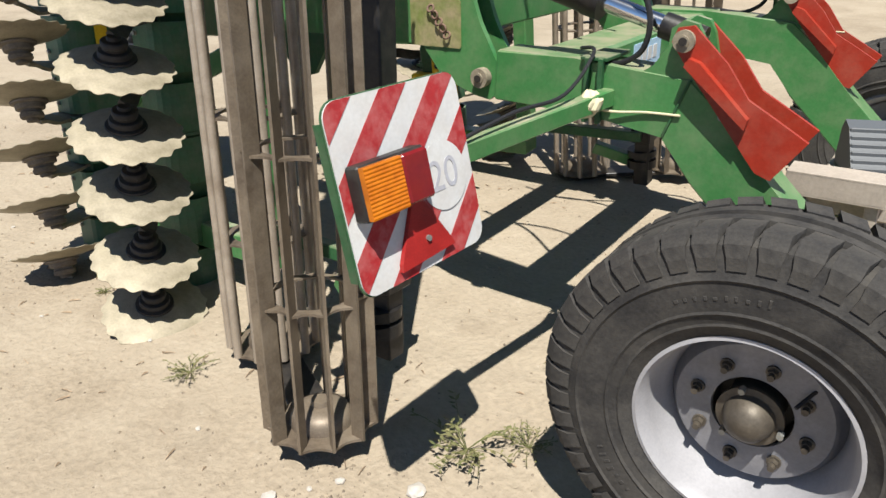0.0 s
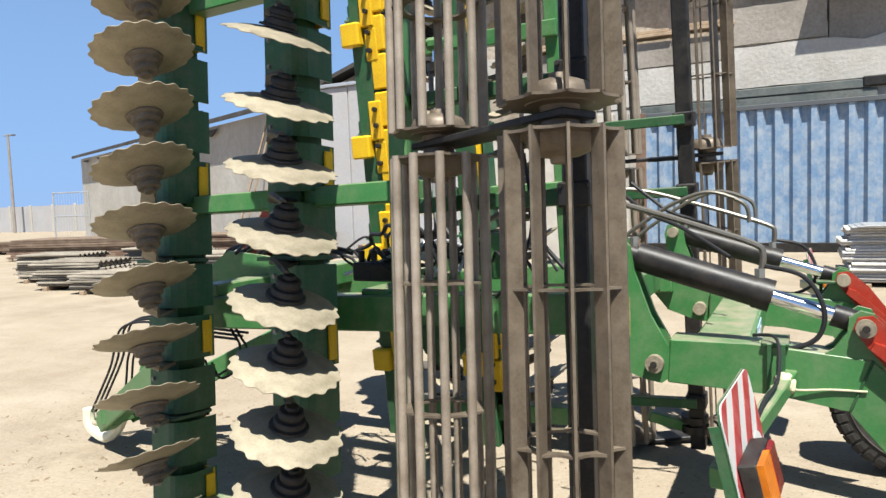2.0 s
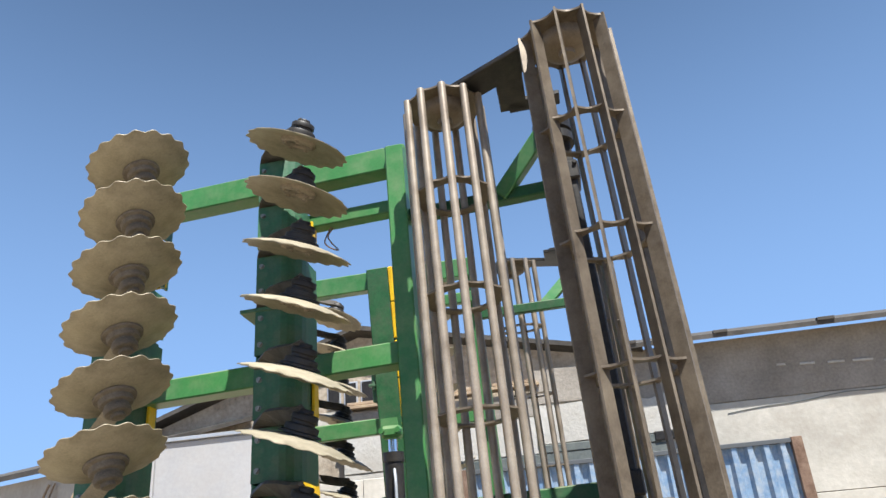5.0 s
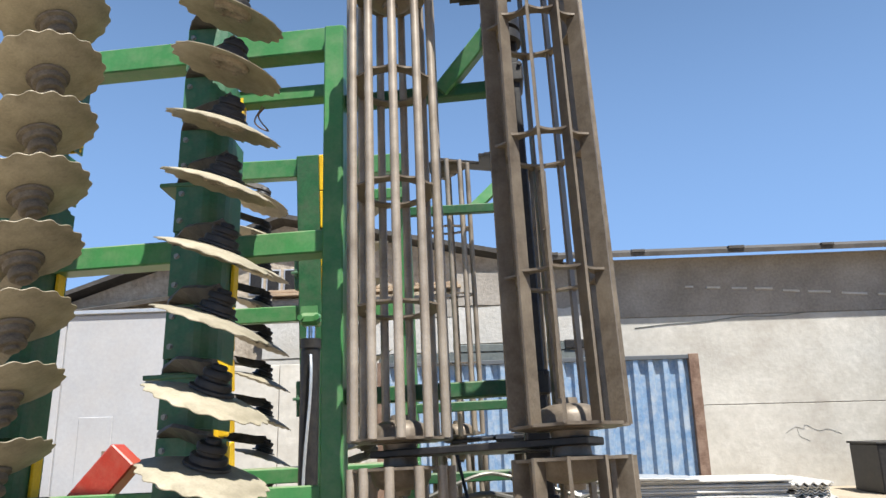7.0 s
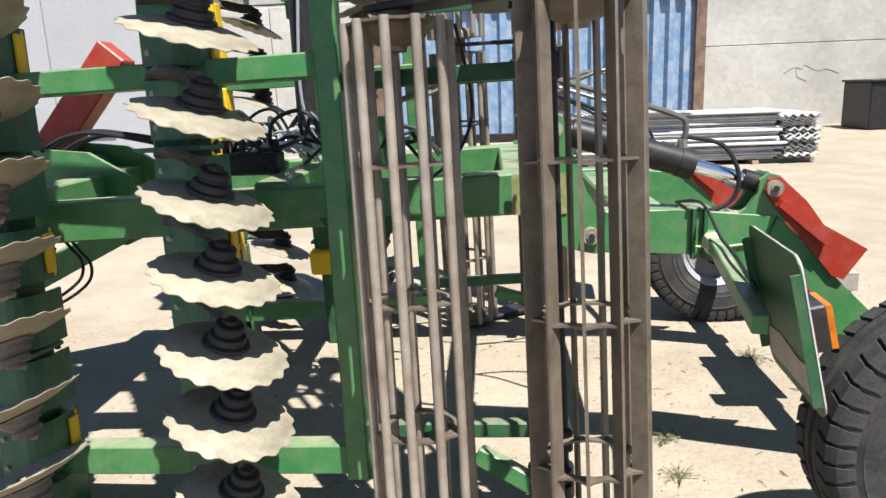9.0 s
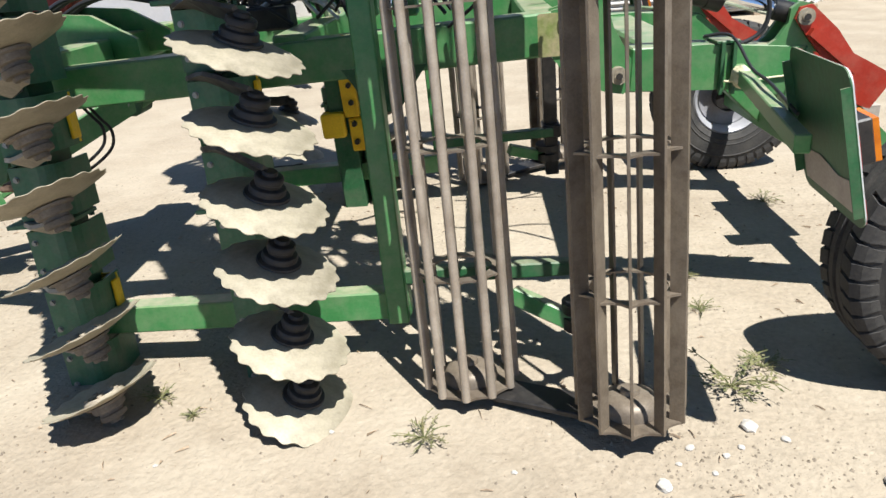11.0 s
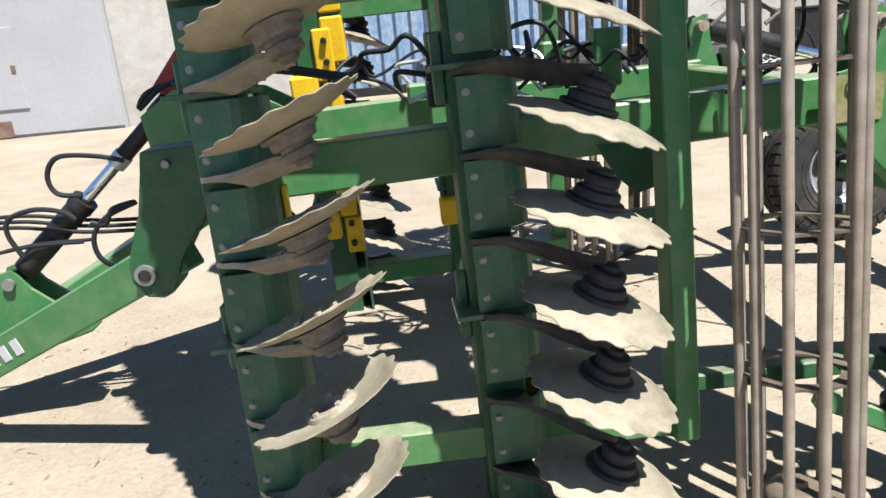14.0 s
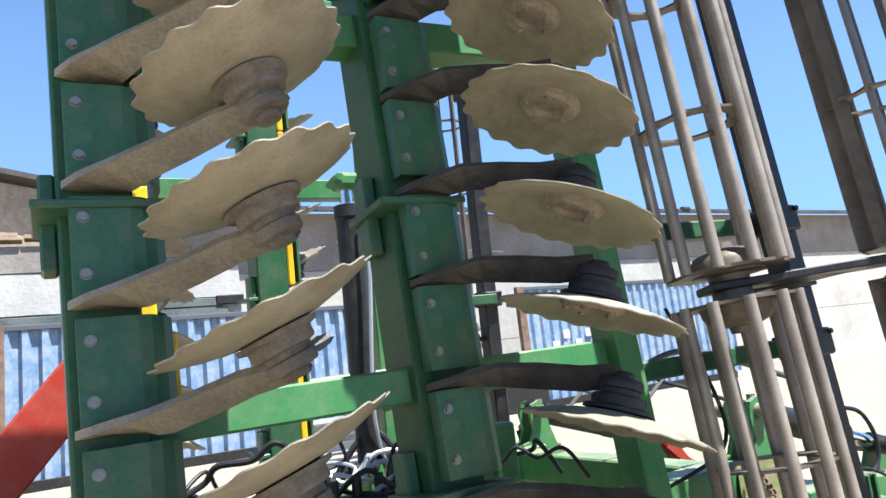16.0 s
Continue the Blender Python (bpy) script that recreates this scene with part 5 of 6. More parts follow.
def hoses():
    # loops round the centre cylinder
    hose([(-3.52, 2.80, 1.48), (-3.60, 2.80, 1.45), (-3.69, 2.80, 1.38), (-3.65, 2.80, 1.44), (-3.54, 2.80, 1.47), (-3.40, 2.60, 1.44)])
    hose([(-3.78, 2.75, 1.18), (-3.89, 2.75, 1.21), (-4.04, 2.75, 1.22), (-4.10, 2.75, 1.15), (-4.08, 2.75, 1.07), (-3.98, 2.75, 1.05)])
    hose([(-4.28, 2.75, 0.81), (-4.32, 2.75, 0.91), (-4.30, 2.75, 0.98), (-4.19, 2.75, 1.01), (-4.08, 2.75, 0.99), (-4.03, 2.75, 0.95)])
    hose([(-3.95, 2.70, 0.94), (-3.89, 2.70, 0.93), (-3.85, 2.70, 0.99), (-3.75, 2.70, 1.01), (-3.88, 2.70, 0.96), (-3.95, 2.70, 0.88), (-3.94, 2.70, 0.78), (-3.84, 2.70, 0.72), (-3.63, 2.40, 0.84)])
    # bundle lying over the front bracket
    for k in range(4):
        dy, dz = 0.05 * k, 0.014 * (k % 2)
        hose([Vector(p) + Vector((0.02 * k, dy, dz - 0.01 * k)) for p in [(-3.56, 2.75, 1.40), (-3.46, 2.75, 1.45), (-3.37, 2.75, 1.49), (-3.24, 2.75, 1.51), (-3.09, 2.75, 1.49), (-2.95, 2.75, 1.46), (-2.82, 2.75, 1.43)]], 0.012)
    # loops under the front lug, with the rusty pad
    for k in range(2):
        hose([Vector(p) + Vector((0.02 * k, 0.03 * k, -0.02 * k)) for p in [(-3.14, 2.20, 1.13), (-3.08, 2.20, 1.04), (-3.04, 2.20, 0.98), (-3.06, 2.20, 0.90), (-3.17, 2.20, 0.82), (-3.25, 2.20, 0.80), (-3.30, 2.20, 0.88)]], 0.007)
    bm = bmesh.new()
    box(bm, (-4.02, 2.76, 0.55), (-3.9, 2.84, 0.61), 0.015)
    part("hose_holder", bm, RUST, harrow, "rust-coloured hose holder")
    # hoses and the pale sleeve that hang at the hitch
    for k in range(3):
        hose([Vector(p) + Vector((0.012 * k, 0.04 * k, 0.015 * k)) for p in [(-5.11, 2.80, 0.20), (-4.97, 2.80, 0.40), (-4.84, 2.80, 0.60), (-4.77, 2.80, 0.78), (-4.70, 2.80, 0.88), (-4.53, 2.80, 0.93), (-4.30, 2.80, 0.93), (-4.01, 2.80, 0.88), (-3.62, 2.80, 0.86)]], 0.009, "grey-black hydraulic hose")
    hose([(-5.12, 2.8, 0.25), (-5.11, 2.8, 0.12), (-4.96, 2.8, 0.05), (-4.82, 2.8, 0.13), (-4.74, 2.8, 0.26), (-4.72, 2.8, 0.36)], 0.042, "cream hose sleeve", CREAM)
    for k in range(2):
        hose([Vector(p) + Vector((0.02 * k, 0.03 * k, 0)) for p in [(-4.72, 2.8, 0.36), (-4.66, 2.78, 0.53), (-4.59, 2.75, 0.69), (-4.51, 2.75, 0.80), (-4.28, 2.75, 0.85), (-4.02, 2.75, 0.85)]], 0.008)
    # pipes and hoses of the wheel cylinders
    for m in (Matrix(), MIRROR):
        hose([(-1.6, 2.25, 1.62), (-1.3, 2.2, 1.735), (-1.137, 2.155, 1.724), (-0.919, 2.155, 1.663), (-0.692, 2.155, 1.59), (-0.5, 2.155, 1.522), (-0.467, 2.155, 1.482), (-0.478, 2.155, 1.39)],
             0.012, "dark steel hydraulic pipe", STEELPIPE).matrix_basis = m
        hose([(-0.46, 2.15, 1.44), (-0.334, 2.12, 1.407), (-0.272, 2.11, 1.3), (-0.287, 2.11, 1.197), (-0.372, 2.12, 1.148), (-0.46, 2.17, 1.16)], 0.009).matrix_basis = m
        hose([(-1.137, 2.6, 1.774), (-1.0, 2.6, 1.66), (-0.932, 2.6, 1.614), (-0.8, 2.55, 1.56), (-0.6, 2.4, 1.45)], 0.009).matrix_basis = m
        hose([(-1.1, 2.6, 1.5), (-0.93, 2.6, 1.62), (-0.81, 2.6, 1.685), (-0.691, 2.6, 1.714), (-0.559, 2.6, 1.66), (-0.539, 2.6, 1.58)], 0.009, "steel hydraulic pipe", STEELPIPE).matrix_basis = m
        for name, at, r, h in (("fitting", (-0.478, 2.155, 1.36), 0.02, 0.07), ("fitting", (-0.93, 2.155, 1.5), 0.018, 0.05)):
            bm = bmesh.new()
            tube(bm, at, Vector(at) + Vector((0, 0, h)), r, 6)
            fpart(name, bm, BOLT, m, "zinc hose fitting")
    # valve block with its tangle of hoses in the middle of the frame
    bm = bmesh.new()
    box(bm, (-2.5, 2.5, 1.3), (-2.22, 2.64, 1.4), 0.01)
    for i in range(4):
        tube(bm, (-2.48 + 0.08 * i, 2.57, 1.4), (-2.48 + 0.08 * i, 2.57, 1.46), 0.018, 8)
    part("valve_block", bm, BLACK, harrow, "black valve block")
    for x, y, w_, h_ in ((-1.72, 2.75, 0.12, 0.2), (-1.92, 2.9, 0.1, 0.16), (-2.5, 2.8, 0.14, 0.04)):
        bm = bmesh.new()
        box(bm, (x - w_ / 2, y - 0.05, 1.3), (x + w_ / 2, y + 0.05, 1.34 + h_), 0.01)
        part("pipe_bracket", bm, GREEN, harrow, "light green pipe bracket")
    rnd = random.Random(5)
    for i in range(16):
        x0, y0 = rnd.uniform(-2.75, -1.7), rnd.uniform(2.45, 3.1)
        a = rnd.uniform(0, 6.28)
        pts = [(x0, y0, 1.33)]
        x, y = x0, y0
        for k in range(6):
            a += rnd.uniform(-1.1, 1.1)
            step = rnd.uniform(0.1, 0.22)
            x, y = min(max(x + step * math.cos(a), -2.9), -1.6), min(max(y + step * math.sin(a) * 0.6, 2.4), 3.15)
            pts.append((x, y, 1.38 + rnd.uniform(0.0, 0.2) * (1 - 0.12 * k)))
        pts.append((x + 0.1, y, 1.32))
        hose(pts, rnd.choice((0.008, 0.01, 0.013)), *(("pale steel pipe", GALV) if i % 4 == 2 else ("black hydraulic hose", None)))
    # tie-wrapped hose down the near carrier
    hose([(-1.36, 2.1, 1.9), (-1.3, 2.0, 1.6), (-1.36, 1.95, 1.42), (-1.5, 2.1, 1.3)], 0.007)


STEELPIPE = mat("dull_steel_pipe", (0.16, 0.15, 0.13), 0.4, 0.6, grain=120, grain_amount=0.1)
CREAM = mat("cream_plastic_sleeve", (0.68, 0.66, 0.52), 0.5, grain=60, grain_amount=0.08, bump=0.2)
hoses()


def fold_half(m):
    """Cylinder that folds the wings, upright over the middle of the frame."""
    for x, y, z0, z1, r in ((-2.18, 2.97, 1.42, 2.46, 0.052),):
        bm = bmesh.new()
        tube(bm, (x, y, z0), (x, y, z1), r, 22)
        tube(bm, (x, y, z1 - 0.02), (x, y, z1 + 0.03), r * 1.1, 22)
        fpart("fold_cylinder", bm, BLACK, m, "black upright hydraulic cylinder", True)
        bm = bmesh.new()
        tube(bm, (x, y, z1), (x, y, z1 + 0.12), 0.026, 14)
        fpart("rod", bm, CHROME, m, "chromed cylinder rod", True)
        bm = bmesh.new()
        box(bm, (x - 0.06, y - 0.05, z1 + 0.1), (x + 0.06, y + 0.05, z1 + 0.17), 0.02)
        for s in (-0.045, 0.045):
            tube(bm, (x + s, y - 0.07, z1 + 0.14), (x + s, y + 0.07, z1 + 0.14), 0.016, 8)
        fpart("clevis", bm, GREEN, m, "green clevis head")
        bm = bmesh.new()
        box(bm, (-2.41, 3.58, 2.7), (-2.29, 3.67, 3.15), 0.006)
        fpart("fold_link", bm, GREEN, m, "upright green link over the cylinder")
        bm = bmesh.new()
        box(bm, (-2.43, 3.57, 3.14), (-2.27, 3.68, 3.21), 0.01)
        fpart("link_cap", bm, YELLOW, m, "yellow painted link cap")
        bm = bmesh.new()
        box(bm, (x - 0.035, y - 0.05, 1.3), (x + 0.035, y + 0.05, z0 + 0.04), 0.01)
        fpart("cylinder_foot", bm, GREEN, m, "green cylinder foot")
        q = pipe("hose", [(x + 0.02, y - r - 0.02, z1 - 0.06), (x + 0.03, y - r - 0.05, z1 - 0.25), (x + 0.0, y - r - 0.03, z0 + 0.2), (x + 0.1, y, z0 - 0.1)], 0.008, GALV, harrow, "pale steel pipe")
        q.matrix_basis = m


fold_half(Matrix())


# ---- warning boards ----
def clip_band(poly, lo, hi):
    """The part of a convex outline where lo < x - y < hi."""
    for sign, lim in ((1, lo), (-1, -hi)):
        out = []
        for i, p in enumerate(poly):
            q = poly[(i + 1) % len(poly)]
            a, b = sign * (p[0] - p[1]) - lim, sign * (q[0] - q[1]) - lim
            if a >= 0:
                out.append(p)
            if (a >= 0) != (b >= 0):
                t = a / (a - b)
                out.append((p[0] + t * (q[0] - p[0]), p[1] + t * (q[1] - p[1])))
        poly = out
    return poly


def rounded(w_, h_, r, n=6):
    pts = []
    for cx, cy, a0 in ((w_ - r, h_ - r, 0), (-w_ + r, h_ - r, 90), (-w_ + r, -h_ + r, 180), (w_ - r, -h_ + r, 270)):
        pts += [(cx + r * math.cos(radians(a0 + 90 * k / n)), cy + r * math.sin(radians(a0 + 90 * k / n))) for k in range(n + 1)]
    return pts


def text_mesh(body, size, material, name):
    """Digits from the built-in font as a flat mesh."""
    cu = bpy.data.curves.new(name, "FONT")
    cu.body = body
    cu.size = size
    cu.align_x = "CENTER"
    cu.align_y = "CENTER"
    cu.extrude = 0.0006
    ob = new(name, cu)
    bpy.context.view_layer.update()
    me = bpy.data.meshes.new_from_object(ob.evaluated_get(bpy.context.evaluated_depsgraph_get()))
    bpy.data.objects.remove(ob)
    me.materials.clear()
    me.materials.append(material)
    return me


BOARD_M = Matrix(((0.070, -0.219, 0.973, -0.446), (0.998, 0.018, -0.067, 1.161), (-0.002, 0.976, 0.219, 1.037), (0, 0, 0, 1)))
DIGIT = mat("grey_digit_print", (0.34, 0.34, 0.37), 0.5, grain=80, grain_amount=0.1)


def warning_board(m, mirrored):
    root = new("warning_board")
    root.parent = harrow
    root.matrix_basis = m
    half = 0.213
    out = rounded(half, half, 0.04)
    bm = bmesh.new()
    plate(bm, out, 0.004, Matrix())
    part("face", bm, WHITE, root, "white reflective sheeting")
    # green backing pan with a folded rim
    bm = bmesh.new()
    plate(bm, rounded(half + 0.003, half + 0.003, 0.042), 0.004, Matrix.Translation((0, 0, -0.0045)))
    box(bm, (-half - 0.003, -half + 0.04, -0.03), (-half + 0.002, half - 0.04, -0.004))
    box(bm, (half - 0.002, -half + 0.04, -0.03), (half + 0.003, half - 0.04, -0.004))
    part("backing", bm, GREEN_DARK, root, "green painted backing plate, dusty below")
    bm = bmesh.new()
    plate(bm, [(-half + 0.02, -half + 0.03), (half - 0.03, -half + 0.03), (half - 0.03, -0.09), (0.05, -0.075), (-0.08, -0.1), (-half + 0.02, -0.085)], 0.002, Matrix.Translation((0, 0, -0.0085)))
    part("bare_patch", bm, PRIMER, root, "bare pale patch on the back")
    w2 = 2 * half
    for c0, c1 in ((-1.2, -0.8), (-0.6, -0.4), (-0.2, 0.0), (0.2, 0.4), (0.6, 0.8)):
        poly = clip_band(out, c0 * w2, c1 * w2)
        if len(poly) > 2:
            bm = bmesh.new()
            plate(bm, poly, 0.0012, Matrix.Translation((0, 0, 0.0028)))
            part("stripe", bm, SIGNRED, root, "red reflective stripe")
    # speed disc with its digits
    bm = bmesh.new()
    plate(bm, [(0.105 + 0.083 * math.cos(2 * math.pi * i / 36), -0.018 + 0.083 * math.sin(2 * math.pi * i / 36)) for i in range(36)], 0.0012, Matrix.Translation((0, 0, 0.0042)))
    disc = part("speed_disc", bm, WHITE, root, "white round sticker")
    if not mirrored:
        share("digits", text_mesh("20", 0.105, DIGIT, "digits"), disc, Matrix.Translation((0.105, -0.018, 0.0056)))
    # rear lamp: housing, amber and red lens
    bm = bmesh.new()
    box(bm, (-0.192, -0.044, 0.003), (0.014, 0.077, 0.046), 0.005)
    lamp = part("rear_lamp", bm, BLACK, root, "rear lamp housing")
    for name, x0, x1, material, label in (("amber_lens", -0.19, -0.075, AMBER, "ribbed amber indicator lens"), ("red_lens", -0.075, 0.012, REDLENS, "dark red tail lens")):
        bm = bmesh.new()
        if name == "amber_lens":
            ribs = [(-0.04 + 0.113 * k / 26, 0.06 if k % 2 else 0.0588) for k in range(27)]
            plate(bm, [(-0.04, 0.044), (0.073, 0.044)] + ribs[::-1], x1 - x0 - 0.003, Matrix(((0, 0, 1, (x0 + x1) / 2), (1, 0, 0, 0), (0, 1, 0, 0), (0, 0, 0, 1))))
        else:
            box(bm, (x0 + 0.002, -0.04, 0.044), (x1 - 0.001, 0.073, 0.06), 0.006)
        part(name, bm, material, lamp, label)
    bm = bmesh.new()
    plate(bm, [(-0.098, -0.19), (0.088, -0.182), (0.08, -0.165), (0.0, -0.035), (-0.02, -0.035), (-0.095, -0.172)], 0.012, Matrix.Translation((0, 0, 0.009)))
    tri = part("triangle_reflector", bm, REDLENS2, root, "red triangular reflector")
    bm = bmesh.new()
    tube(bm, (0.0, -0.14, 0.01), (0.0, -0.14, 0.02), 0.008, 8)
    part("screw", bm, BOLT, tri)


REDLENS2 = mat("red_reflector", (0.30, 0.02, 0.018), 0.35, second=(0.24, 0.016, 0.015), patch=20, grain=200, grain_amount=0.12, bump=0.1)
warning_board(BOARD_M, False)
FAR_BOARD = Matrix.Translation((0.2, 2 * MIDDLE - 2 * 1.161, 0.06)) @ BOARD_M
warning_board(FAR_BOARD, True)


def board_arm(m, shift):
    bm = bmesh.new()
    beam(bm, (-0.375, 2.09, 1.05), (-0.525, 1.12, 1.02), 0.045, 0.055, 0.004)
    a = fpart("board_arm", bm, GREEN, m, "light green board arm")
    bm = bmesh.new()
    bmesh.ops.create_icosphere(bm, subdivisions=3, radius=1)
    for v in bm.verts:
        k = 1 + 0.25 * noise.noise(v.co * 2.3)
        v.co = Vector((-0.395 + 0.036 * k * v.co.x, 1.99 + 0.055 * k * v.co.y, 1.045 + 0.042 * k * v.co.z))
    fpart("wrapping", bm, STRAP, m, "pale cloth wrapped round the joint")
    bm = bmesh.new()
    for x in (-0.445, -0.4):
        box(bm, (x - 0.008, 2.062, 0.965), (x + 0.008, 2.085, 1.17), 0.002)
    box(bm, (-0.47, 2.07, 1.16), (-0.38, 2.26, 1.172), 0.002)
    fpart("clamp", bm, GREEN_DARK, m, "green clamp strap")
    pipe("string", [(-0.44, 2.055, 1.02), (-0.35, 2.07, 1.01), (-0.25, 2.078, 1.018), (-0.14, 2.08, 1.02)], 0.004, STRAP, harrow, "pale string").matrix_basis = m


board_arm(Matrix(), 0)
board_arm(Matrix.Translation((0.2, 0, 0.06)) @ MIRROR, 0)
pipe("cable", [(-0.47, 1.3, 1.06), (-0.44, 1.6, 1.095), (-0.41, 1.85, 1.1), (-0.42, 2.06, 1.19), (-0.5, 2.14, 1.185)], 0.006, HOSE, harrow, "thin black lamp cable")

# ---- frame details ----
def frame_details():
    OLIVE = mat("dusty_olive_patch", (0.16, 0.19, 0.055), 0.7, second=(0.3, 0.25, 0.14), patch=14, grain=60, grain_amount=0.15, bump=0.1)
    bm = bmesh.new()
    plate(bm, rounded(0.11, 0.082, 0.01), 0.003, Matrix(((1, 0, 0, -1.045), (0, 0, -1, 2.085), (0, 1, 0, 1.24), (0, 0, 0, 1))))
    part("worn_patch", bm, OLIVE, harrow, "pale worn patch on the beam")
    for i in range(5):
        bm = bmesh.new()
        c = Vector((-1.06 + 0.017 * i, 2.079, 1.29 - 0.022 * i))
        lathe(bm, [(0.013 + 0.004 * math.cos(a * math.pi / 3), 0.004 * math.sin(a * math.pi / 3)) for a in range(6)], 12,
              Matrix.Translation(c) @ Matrix.Rotation(radians(90 if i % 2 else 60), 4, "X"), close=True)
        part("chain_link", bm, RUST, harrow, "small rusty chain link", True)
    # cross tube between the wheel arms, with the maker's sign as a plain shape
    bm = bmesh.new()
    box(bm, (-0.72, 2.2, 1.0), (-0.51, 2 * MIDDLE - 2.2, 1.15), 0.012)
    part("cross_tube", bm, GREEN, harrow, "light green cross tube between the wheel arms")
    bm = bmesh.new()
    box(bm, (-0.51, 2.62, 1.025), (-0.506, 2.9, 1.125))
    sign = part("maker_sign", bm, SIGNBLUE, harrow, "pale blue maker's sticker")
    for k in range(4):
        bm = bmesh.new()
        box(bm, (-0.506, 2.65 + 0.055 * k, 1.05), (-0.504, 2.69 + 0.055 * k, 1.1))
        part("sticker_bar", bm, WHITE, sign, "white bar on the sticker")


SIGNBLUE = mat("pale_blue_sticker", (0.33, 0.47, 0.6), 0.4, grain=60, grain_amount=0.08)
frame_details()


def chock():
    """Ribbed grey wheel chock in its holder on the pale axle bar."""
    root = new("wheel_chock")
    root.matrix_basis = pose(0.3, 2.95, 0.672, 0, 0, -70) @ Matrix.Scale(0.78, 4)
    bm = bmesh.new()
    out = [(-0.15, 0.0), (0.2, 0.0), (0.2, 0.03), (-0.0, 0.21), (-0.09, 0.23), (-0.13, 0.18)]
    plate(bm, out, 0.2, Matrix(((1, 0, 0, 0), (0, 0, -1, 0), (0, 1, 0, 0), (0, 0, 0, 1))))
    part("body", bm, GREY, root, "grey plastic wedge")
    for k in range(6):
        bm = bmesh.new()
        x = 0.01 + 0.032 * k
        z = 0.2 - 0.9 * x
        beam(bm, (x, -0.098, z + 0.008), (x, 0.098, z + 0.008), 0.014, 0.03, 0.004)
        part("rib", bm, GREY, root)
    tagged(root, "ribbed grey plastic wheel chock on the axle bar", "wheel chock")
    bm = bmesh.new()
    box(bm, (0.17, 2.62, 0.6), (0.46, 3.2, 0.668), 0.008)
    part("chock_holder", bm, PRIMER, harrow, "pale dusty holder bar")
    bm = bmesh.new()
    for z0, z1 in ((0.69, 0.7), (0.765, 0.775)):
        box(bm, (0.11, 2.5, z0), (0.42, 2.62, z1), 0.002)
    for y in (2.5, 2.611):
        box(bm, (0.11, y, 0.695), (0.42, y + 0.009, 0.77), 0.002)
    box(bm, (0.36, 2.52, 0.6), (0.4, 2.6, 0.7), 0.002)
    part("open_tube", bm, PRIMER, harrow, "pale dusty open square tube")


chock()

# wire left hanging at the top of the near wing
w = pipe("wire", [(-2.14, 1.86, 3.84), (-2.11, 1.88, 3.76), (-2.16, 1.9, 3.7), (-2.11, 1.9, 3.62), (-2.17, 1.88, 3.66), (-2.13, 1.87, 3.75), (-2.16, 1.86, 3.82)], 0.0035, RUST, harrow, "thin wire hanging in a loop")
w.matrix_basis = WING


# ---- weeds, stones and grit ----
def weed(x, y, size, seed):
    rnd = random.Random(seed)
    bm = bmesh.new()
    z0 = ground_height(x, y)
    for i in range(22):
        a = rnd.uniform(0, 2 * math.pi)
        reach = size * rnd.uniform(0.35, 1.0)
        rise = size * rnd.uniform(0.15, 0.6)
        pts = []
        bend = rnd.uniform(-0.5, 0.5)
        for k in range(5):
            t = k / 4
            aa = a + bend * t
            pts.append(Vector((reach * t * math.cos(aa), reach * t * math.sin(aa), rise * (1.6 * t - 0.9 * t * t))))
        for p, q in zip(pts, pts[1:]):
            tube(bm, p, q, 0.0015, 3)
        for k in range(7):
            t = rnd.uniform(0.25, 1.0)
            j = min(int(t * 4), 3)
            c = pts[j].lerp(pts[j + 1], t * 4 - j)
            b = a + rnd.choice((-1, 1)) * rnd.uniform(0.5, 1.4)
            ln = size * rnd.uniform(0.06, 0.14)
            d = Vector((math.cos(b), math.sin(b), rnd.uniform(-0.1, 0.6))) * ln
            s = Vector((-math.sin(b), math.cos(b), 0)) * ln * 0.22
            bm.faces.new([bm.verts.new(v) for v in (c, c + d * 0.5 + s, c + d, c + d * 0.5 - s)])
    ob = part("weed", bm, PLANT, recalc=False)
    ob.location = (x, y, z0)
    return tagged(ob, "small dry grey-green weed on sandy ground", "weed", group="weeds")


for i, (x, y, s) in enumerate(((-1.66, 1.25, 0.12), (-0.52, 1.48, 0.23), (-2.75, 1.56, 0.1), (-0.36, 1.6, 0.12), (-0.46, 2.07, 0.09), (-0.44, 2.41, 0.1), (-2.57, 1.44, 0.05), (0.3, 3.4, 0.14))):
    weed(x, y, s, i)


def stone(x, y, r, seed):
    rnd = random.Random(seed)
    bm = bmesh.new()
    bmesh.ops.create_icosphere(bm, subdivisions=2, radius=r)
    off = Vector((rnd.uniform(0, 50), 0, 0))
    for v in bm.verts:
        k = 1 + 0.35 * noise.noise(v.co / r * 1.3 + off)
        v.co = Vector((v.co.x * k * 1.2, v.co.y * k, v.co.z * k * 0.6))
    ob = part("stone", bm, STONE, smooth=False)
    ob.location = (x, y, ground_height(x, y) + r * 0.3)
    ob.rotation_euler = (0, 0, rnd.uniform(0, 6))
    return tagged(ob, "small pale stone lying on sandy ground", "stone", group="stones")


for i, (x, y, r) in enumerate(((-0.54, 1.235, 0.027), (-0.89, 0.957, 0.024), (-0.445, 1.16, 0.014), (-0.21, 0.94, 0.027), (-0.765, 1.136, 0.014), (-0.72, 1.01, 0.01), (-0.6, 1.13, 0.011), (-0.66, 1.09, 0.012),
                               (-0.82, 1.06, 0.009), (-1.35, 1.05, 0.009), (-2.0, 1.3, 0.009), (-2.6, 1.15, 0.008), (-3.3, 1.0, 0.011), (-3.8, 1.6, 0.01))):
    stone(x, y, r, i)


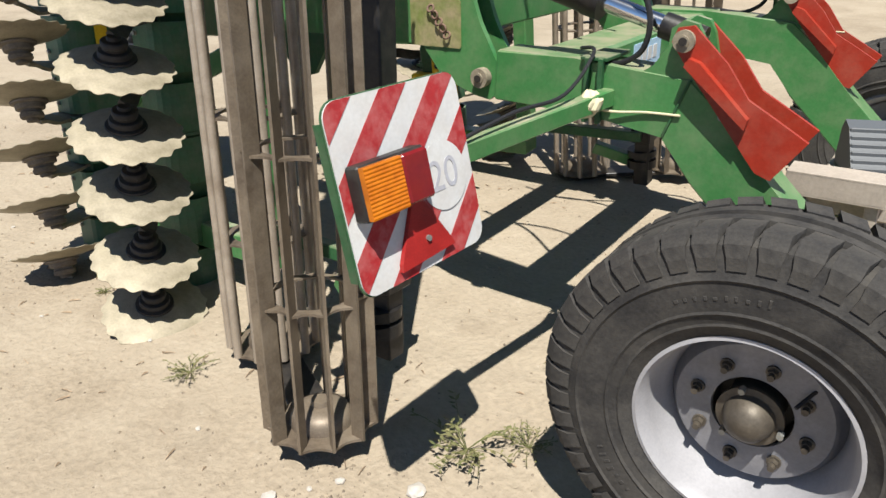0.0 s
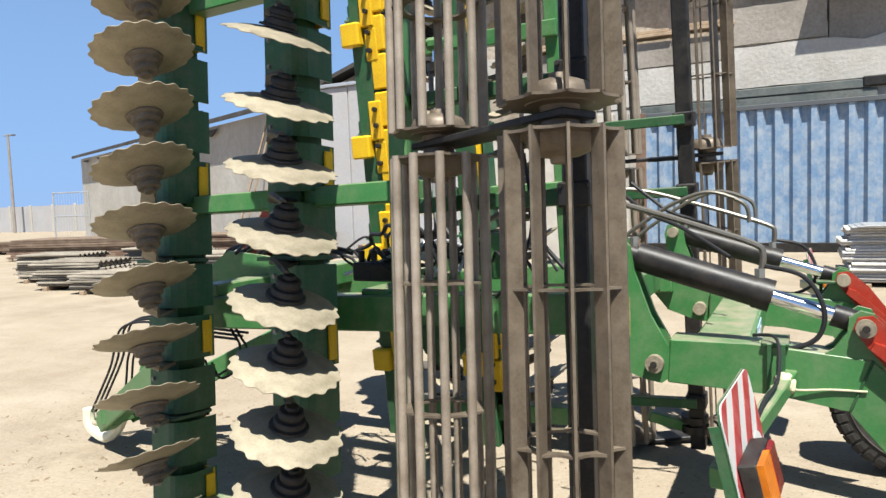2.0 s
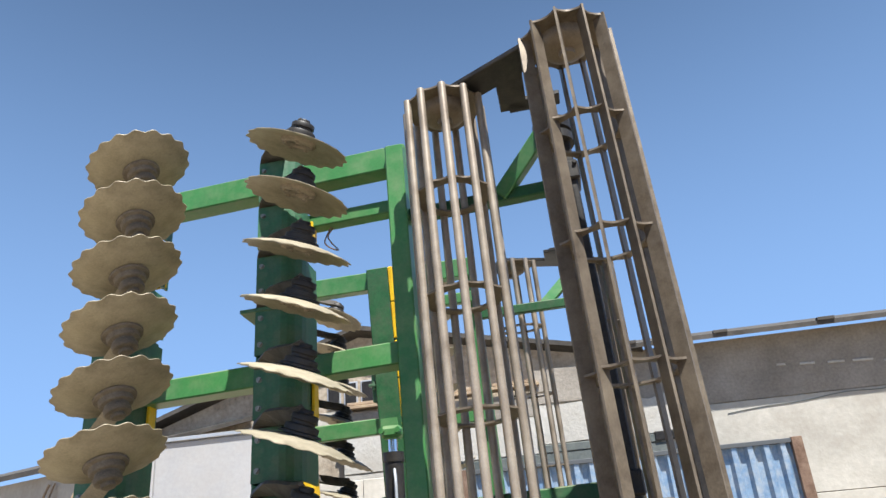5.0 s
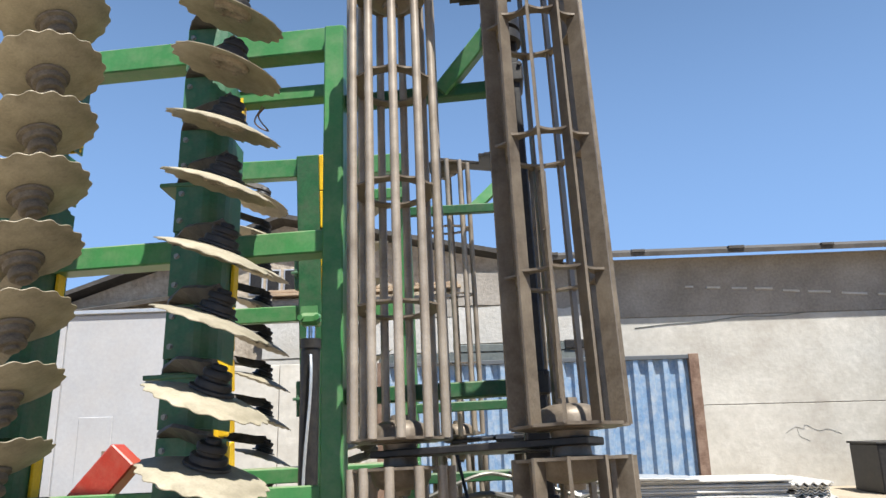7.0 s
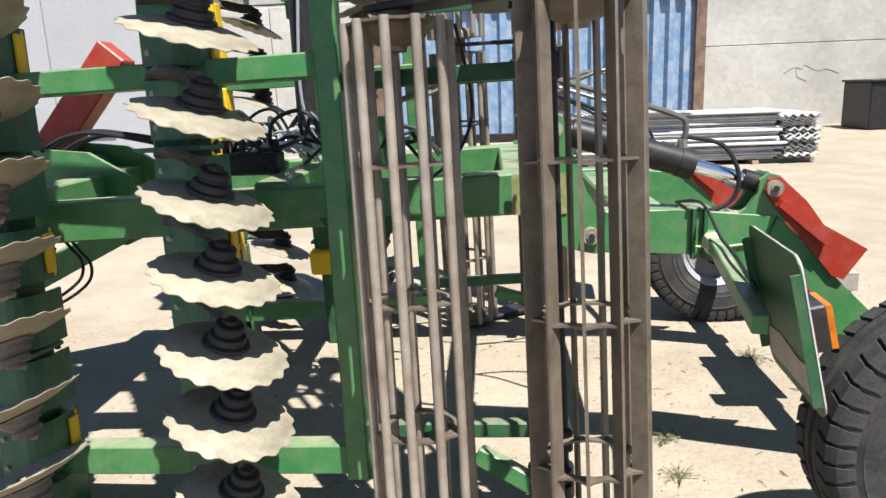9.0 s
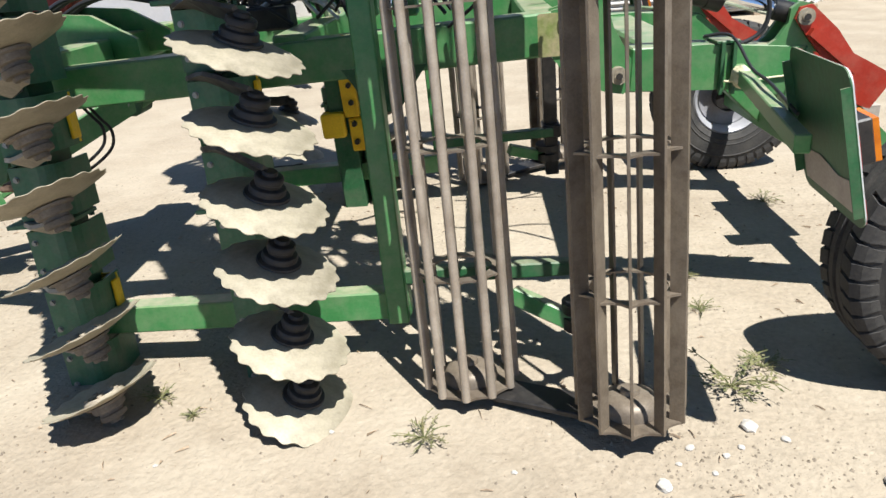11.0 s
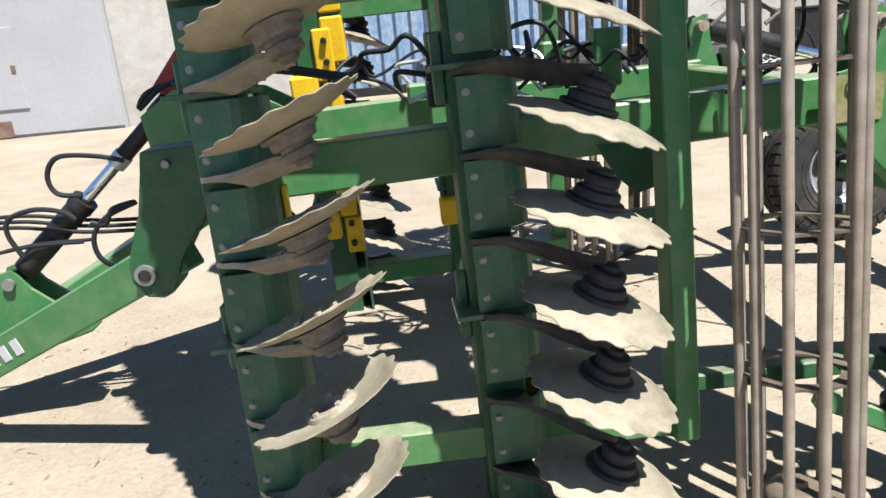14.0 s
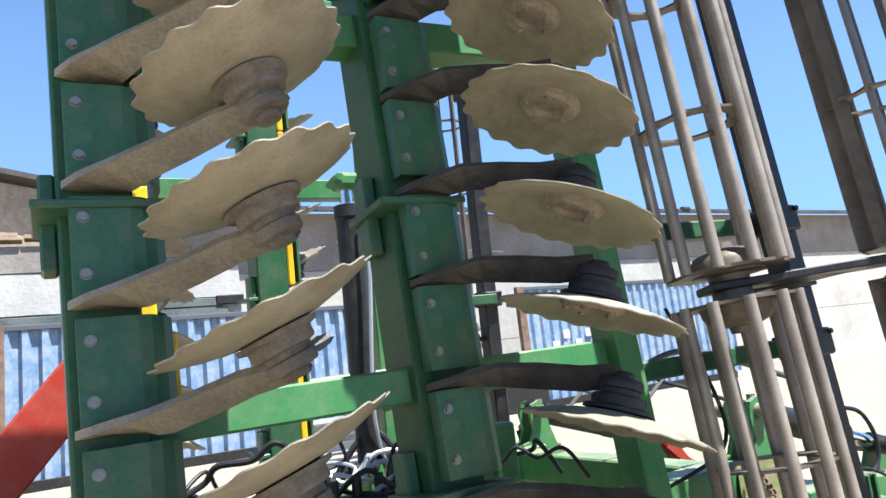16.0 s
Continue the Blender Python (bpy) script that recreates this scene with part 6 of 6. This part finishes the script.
def grit():
    """Loose crumbs and straw on the soil round the machine."""
    rnd = random.Random(11)
    verts, faces = [], []
    for i in range(12500):
        if i < 2600:
            x, y = rnd.gauss(-3.55, 0.35), rnd.gauss(0.95, 0.22)
        elif i < 3400:
            x, y = rnd.gauss(-0.65, 0.22), rnd.gauss(1.05, 0.14)
        else:
            x, y = rnd.uniform(-6.5, 2.5), rnd.uniform(-0.2, 5.0)
        r = 0.002 + 0.008 * rnd.random() ** 4
        z = ground_height(x, y)
        n = len(verts)
        a = rnd.uniform(0, 6.28)
        for k in range(4):
            verts.append((x + r * rnd.uniform(0.7, 1.3) * math.cos(a + k * 1.57), y + r * rnd.uniform(0.7, 1.3) * math.sin(a + k * 1.57), z - 0.001))
        verts.append((x, y, z + r * rnd.uniform(0.6, 1.1)))
        faces += [(n + k, n + (k + 1) % 4, n + 4) for k in range(4)]
    me = bpy.data.meshes.new("grit")
    me.from_pydata(verts, [], faces)
    me.materials.append(GRIT)
    tagged(new("grit", me), "loose crumbs of soil and gravel on the yard", "grit", kind="stuff")
    verts, faces = [], []
    for i in range(700):
        x, y = rnd.uniform(-6.5, 1.5), rnd.uniform(-0.4, 4.0)
        a, ln, wd = rnd.uniform(0, 6.28), rnd.uniform(0.01, 0.06), rnd.uniform(0.0008, 0.002)
        z = ground_height(x, y) + 0.004
        dx, dy = math.cos(a) * ln, math.sin(a) * ln
        sx, sy = -math.sin(a) * wd, math.cos(a) * wd
        n = len(verts)
        verts += [(x - sx, y - sy, z), (x + sx, y + sy, z), (x + dx + sx, y + dy + sy, z + rnd.uniform(-0.002, 0.012)), (x + dx - sx, y + dy - sy, z), (x + dx / 2, y + dy / 2, z + 0.008)]
        faces += [(n, n + 1, n + 4), (n + 1, n + 2, n + 4), (n + 2, n + 3, n + 4), (n + 3, n, n + 4)]
    me = bpy.data.meshes.new("straw")
    me.from_pydata(verts, [], faces)
    me.materials.append(WOOD)
    tagged(new("straw", me), "scattered dry straw and twigs on sandy soil", "straw", kind="stuff")


GRIT = mat("soil_crumbs", (0.28, 0.23, 0.17), 0.95, second=(0.13, 0.105, 0.078), patch=14, grain=60, grain_amount=0.2, bump=0)
grit()
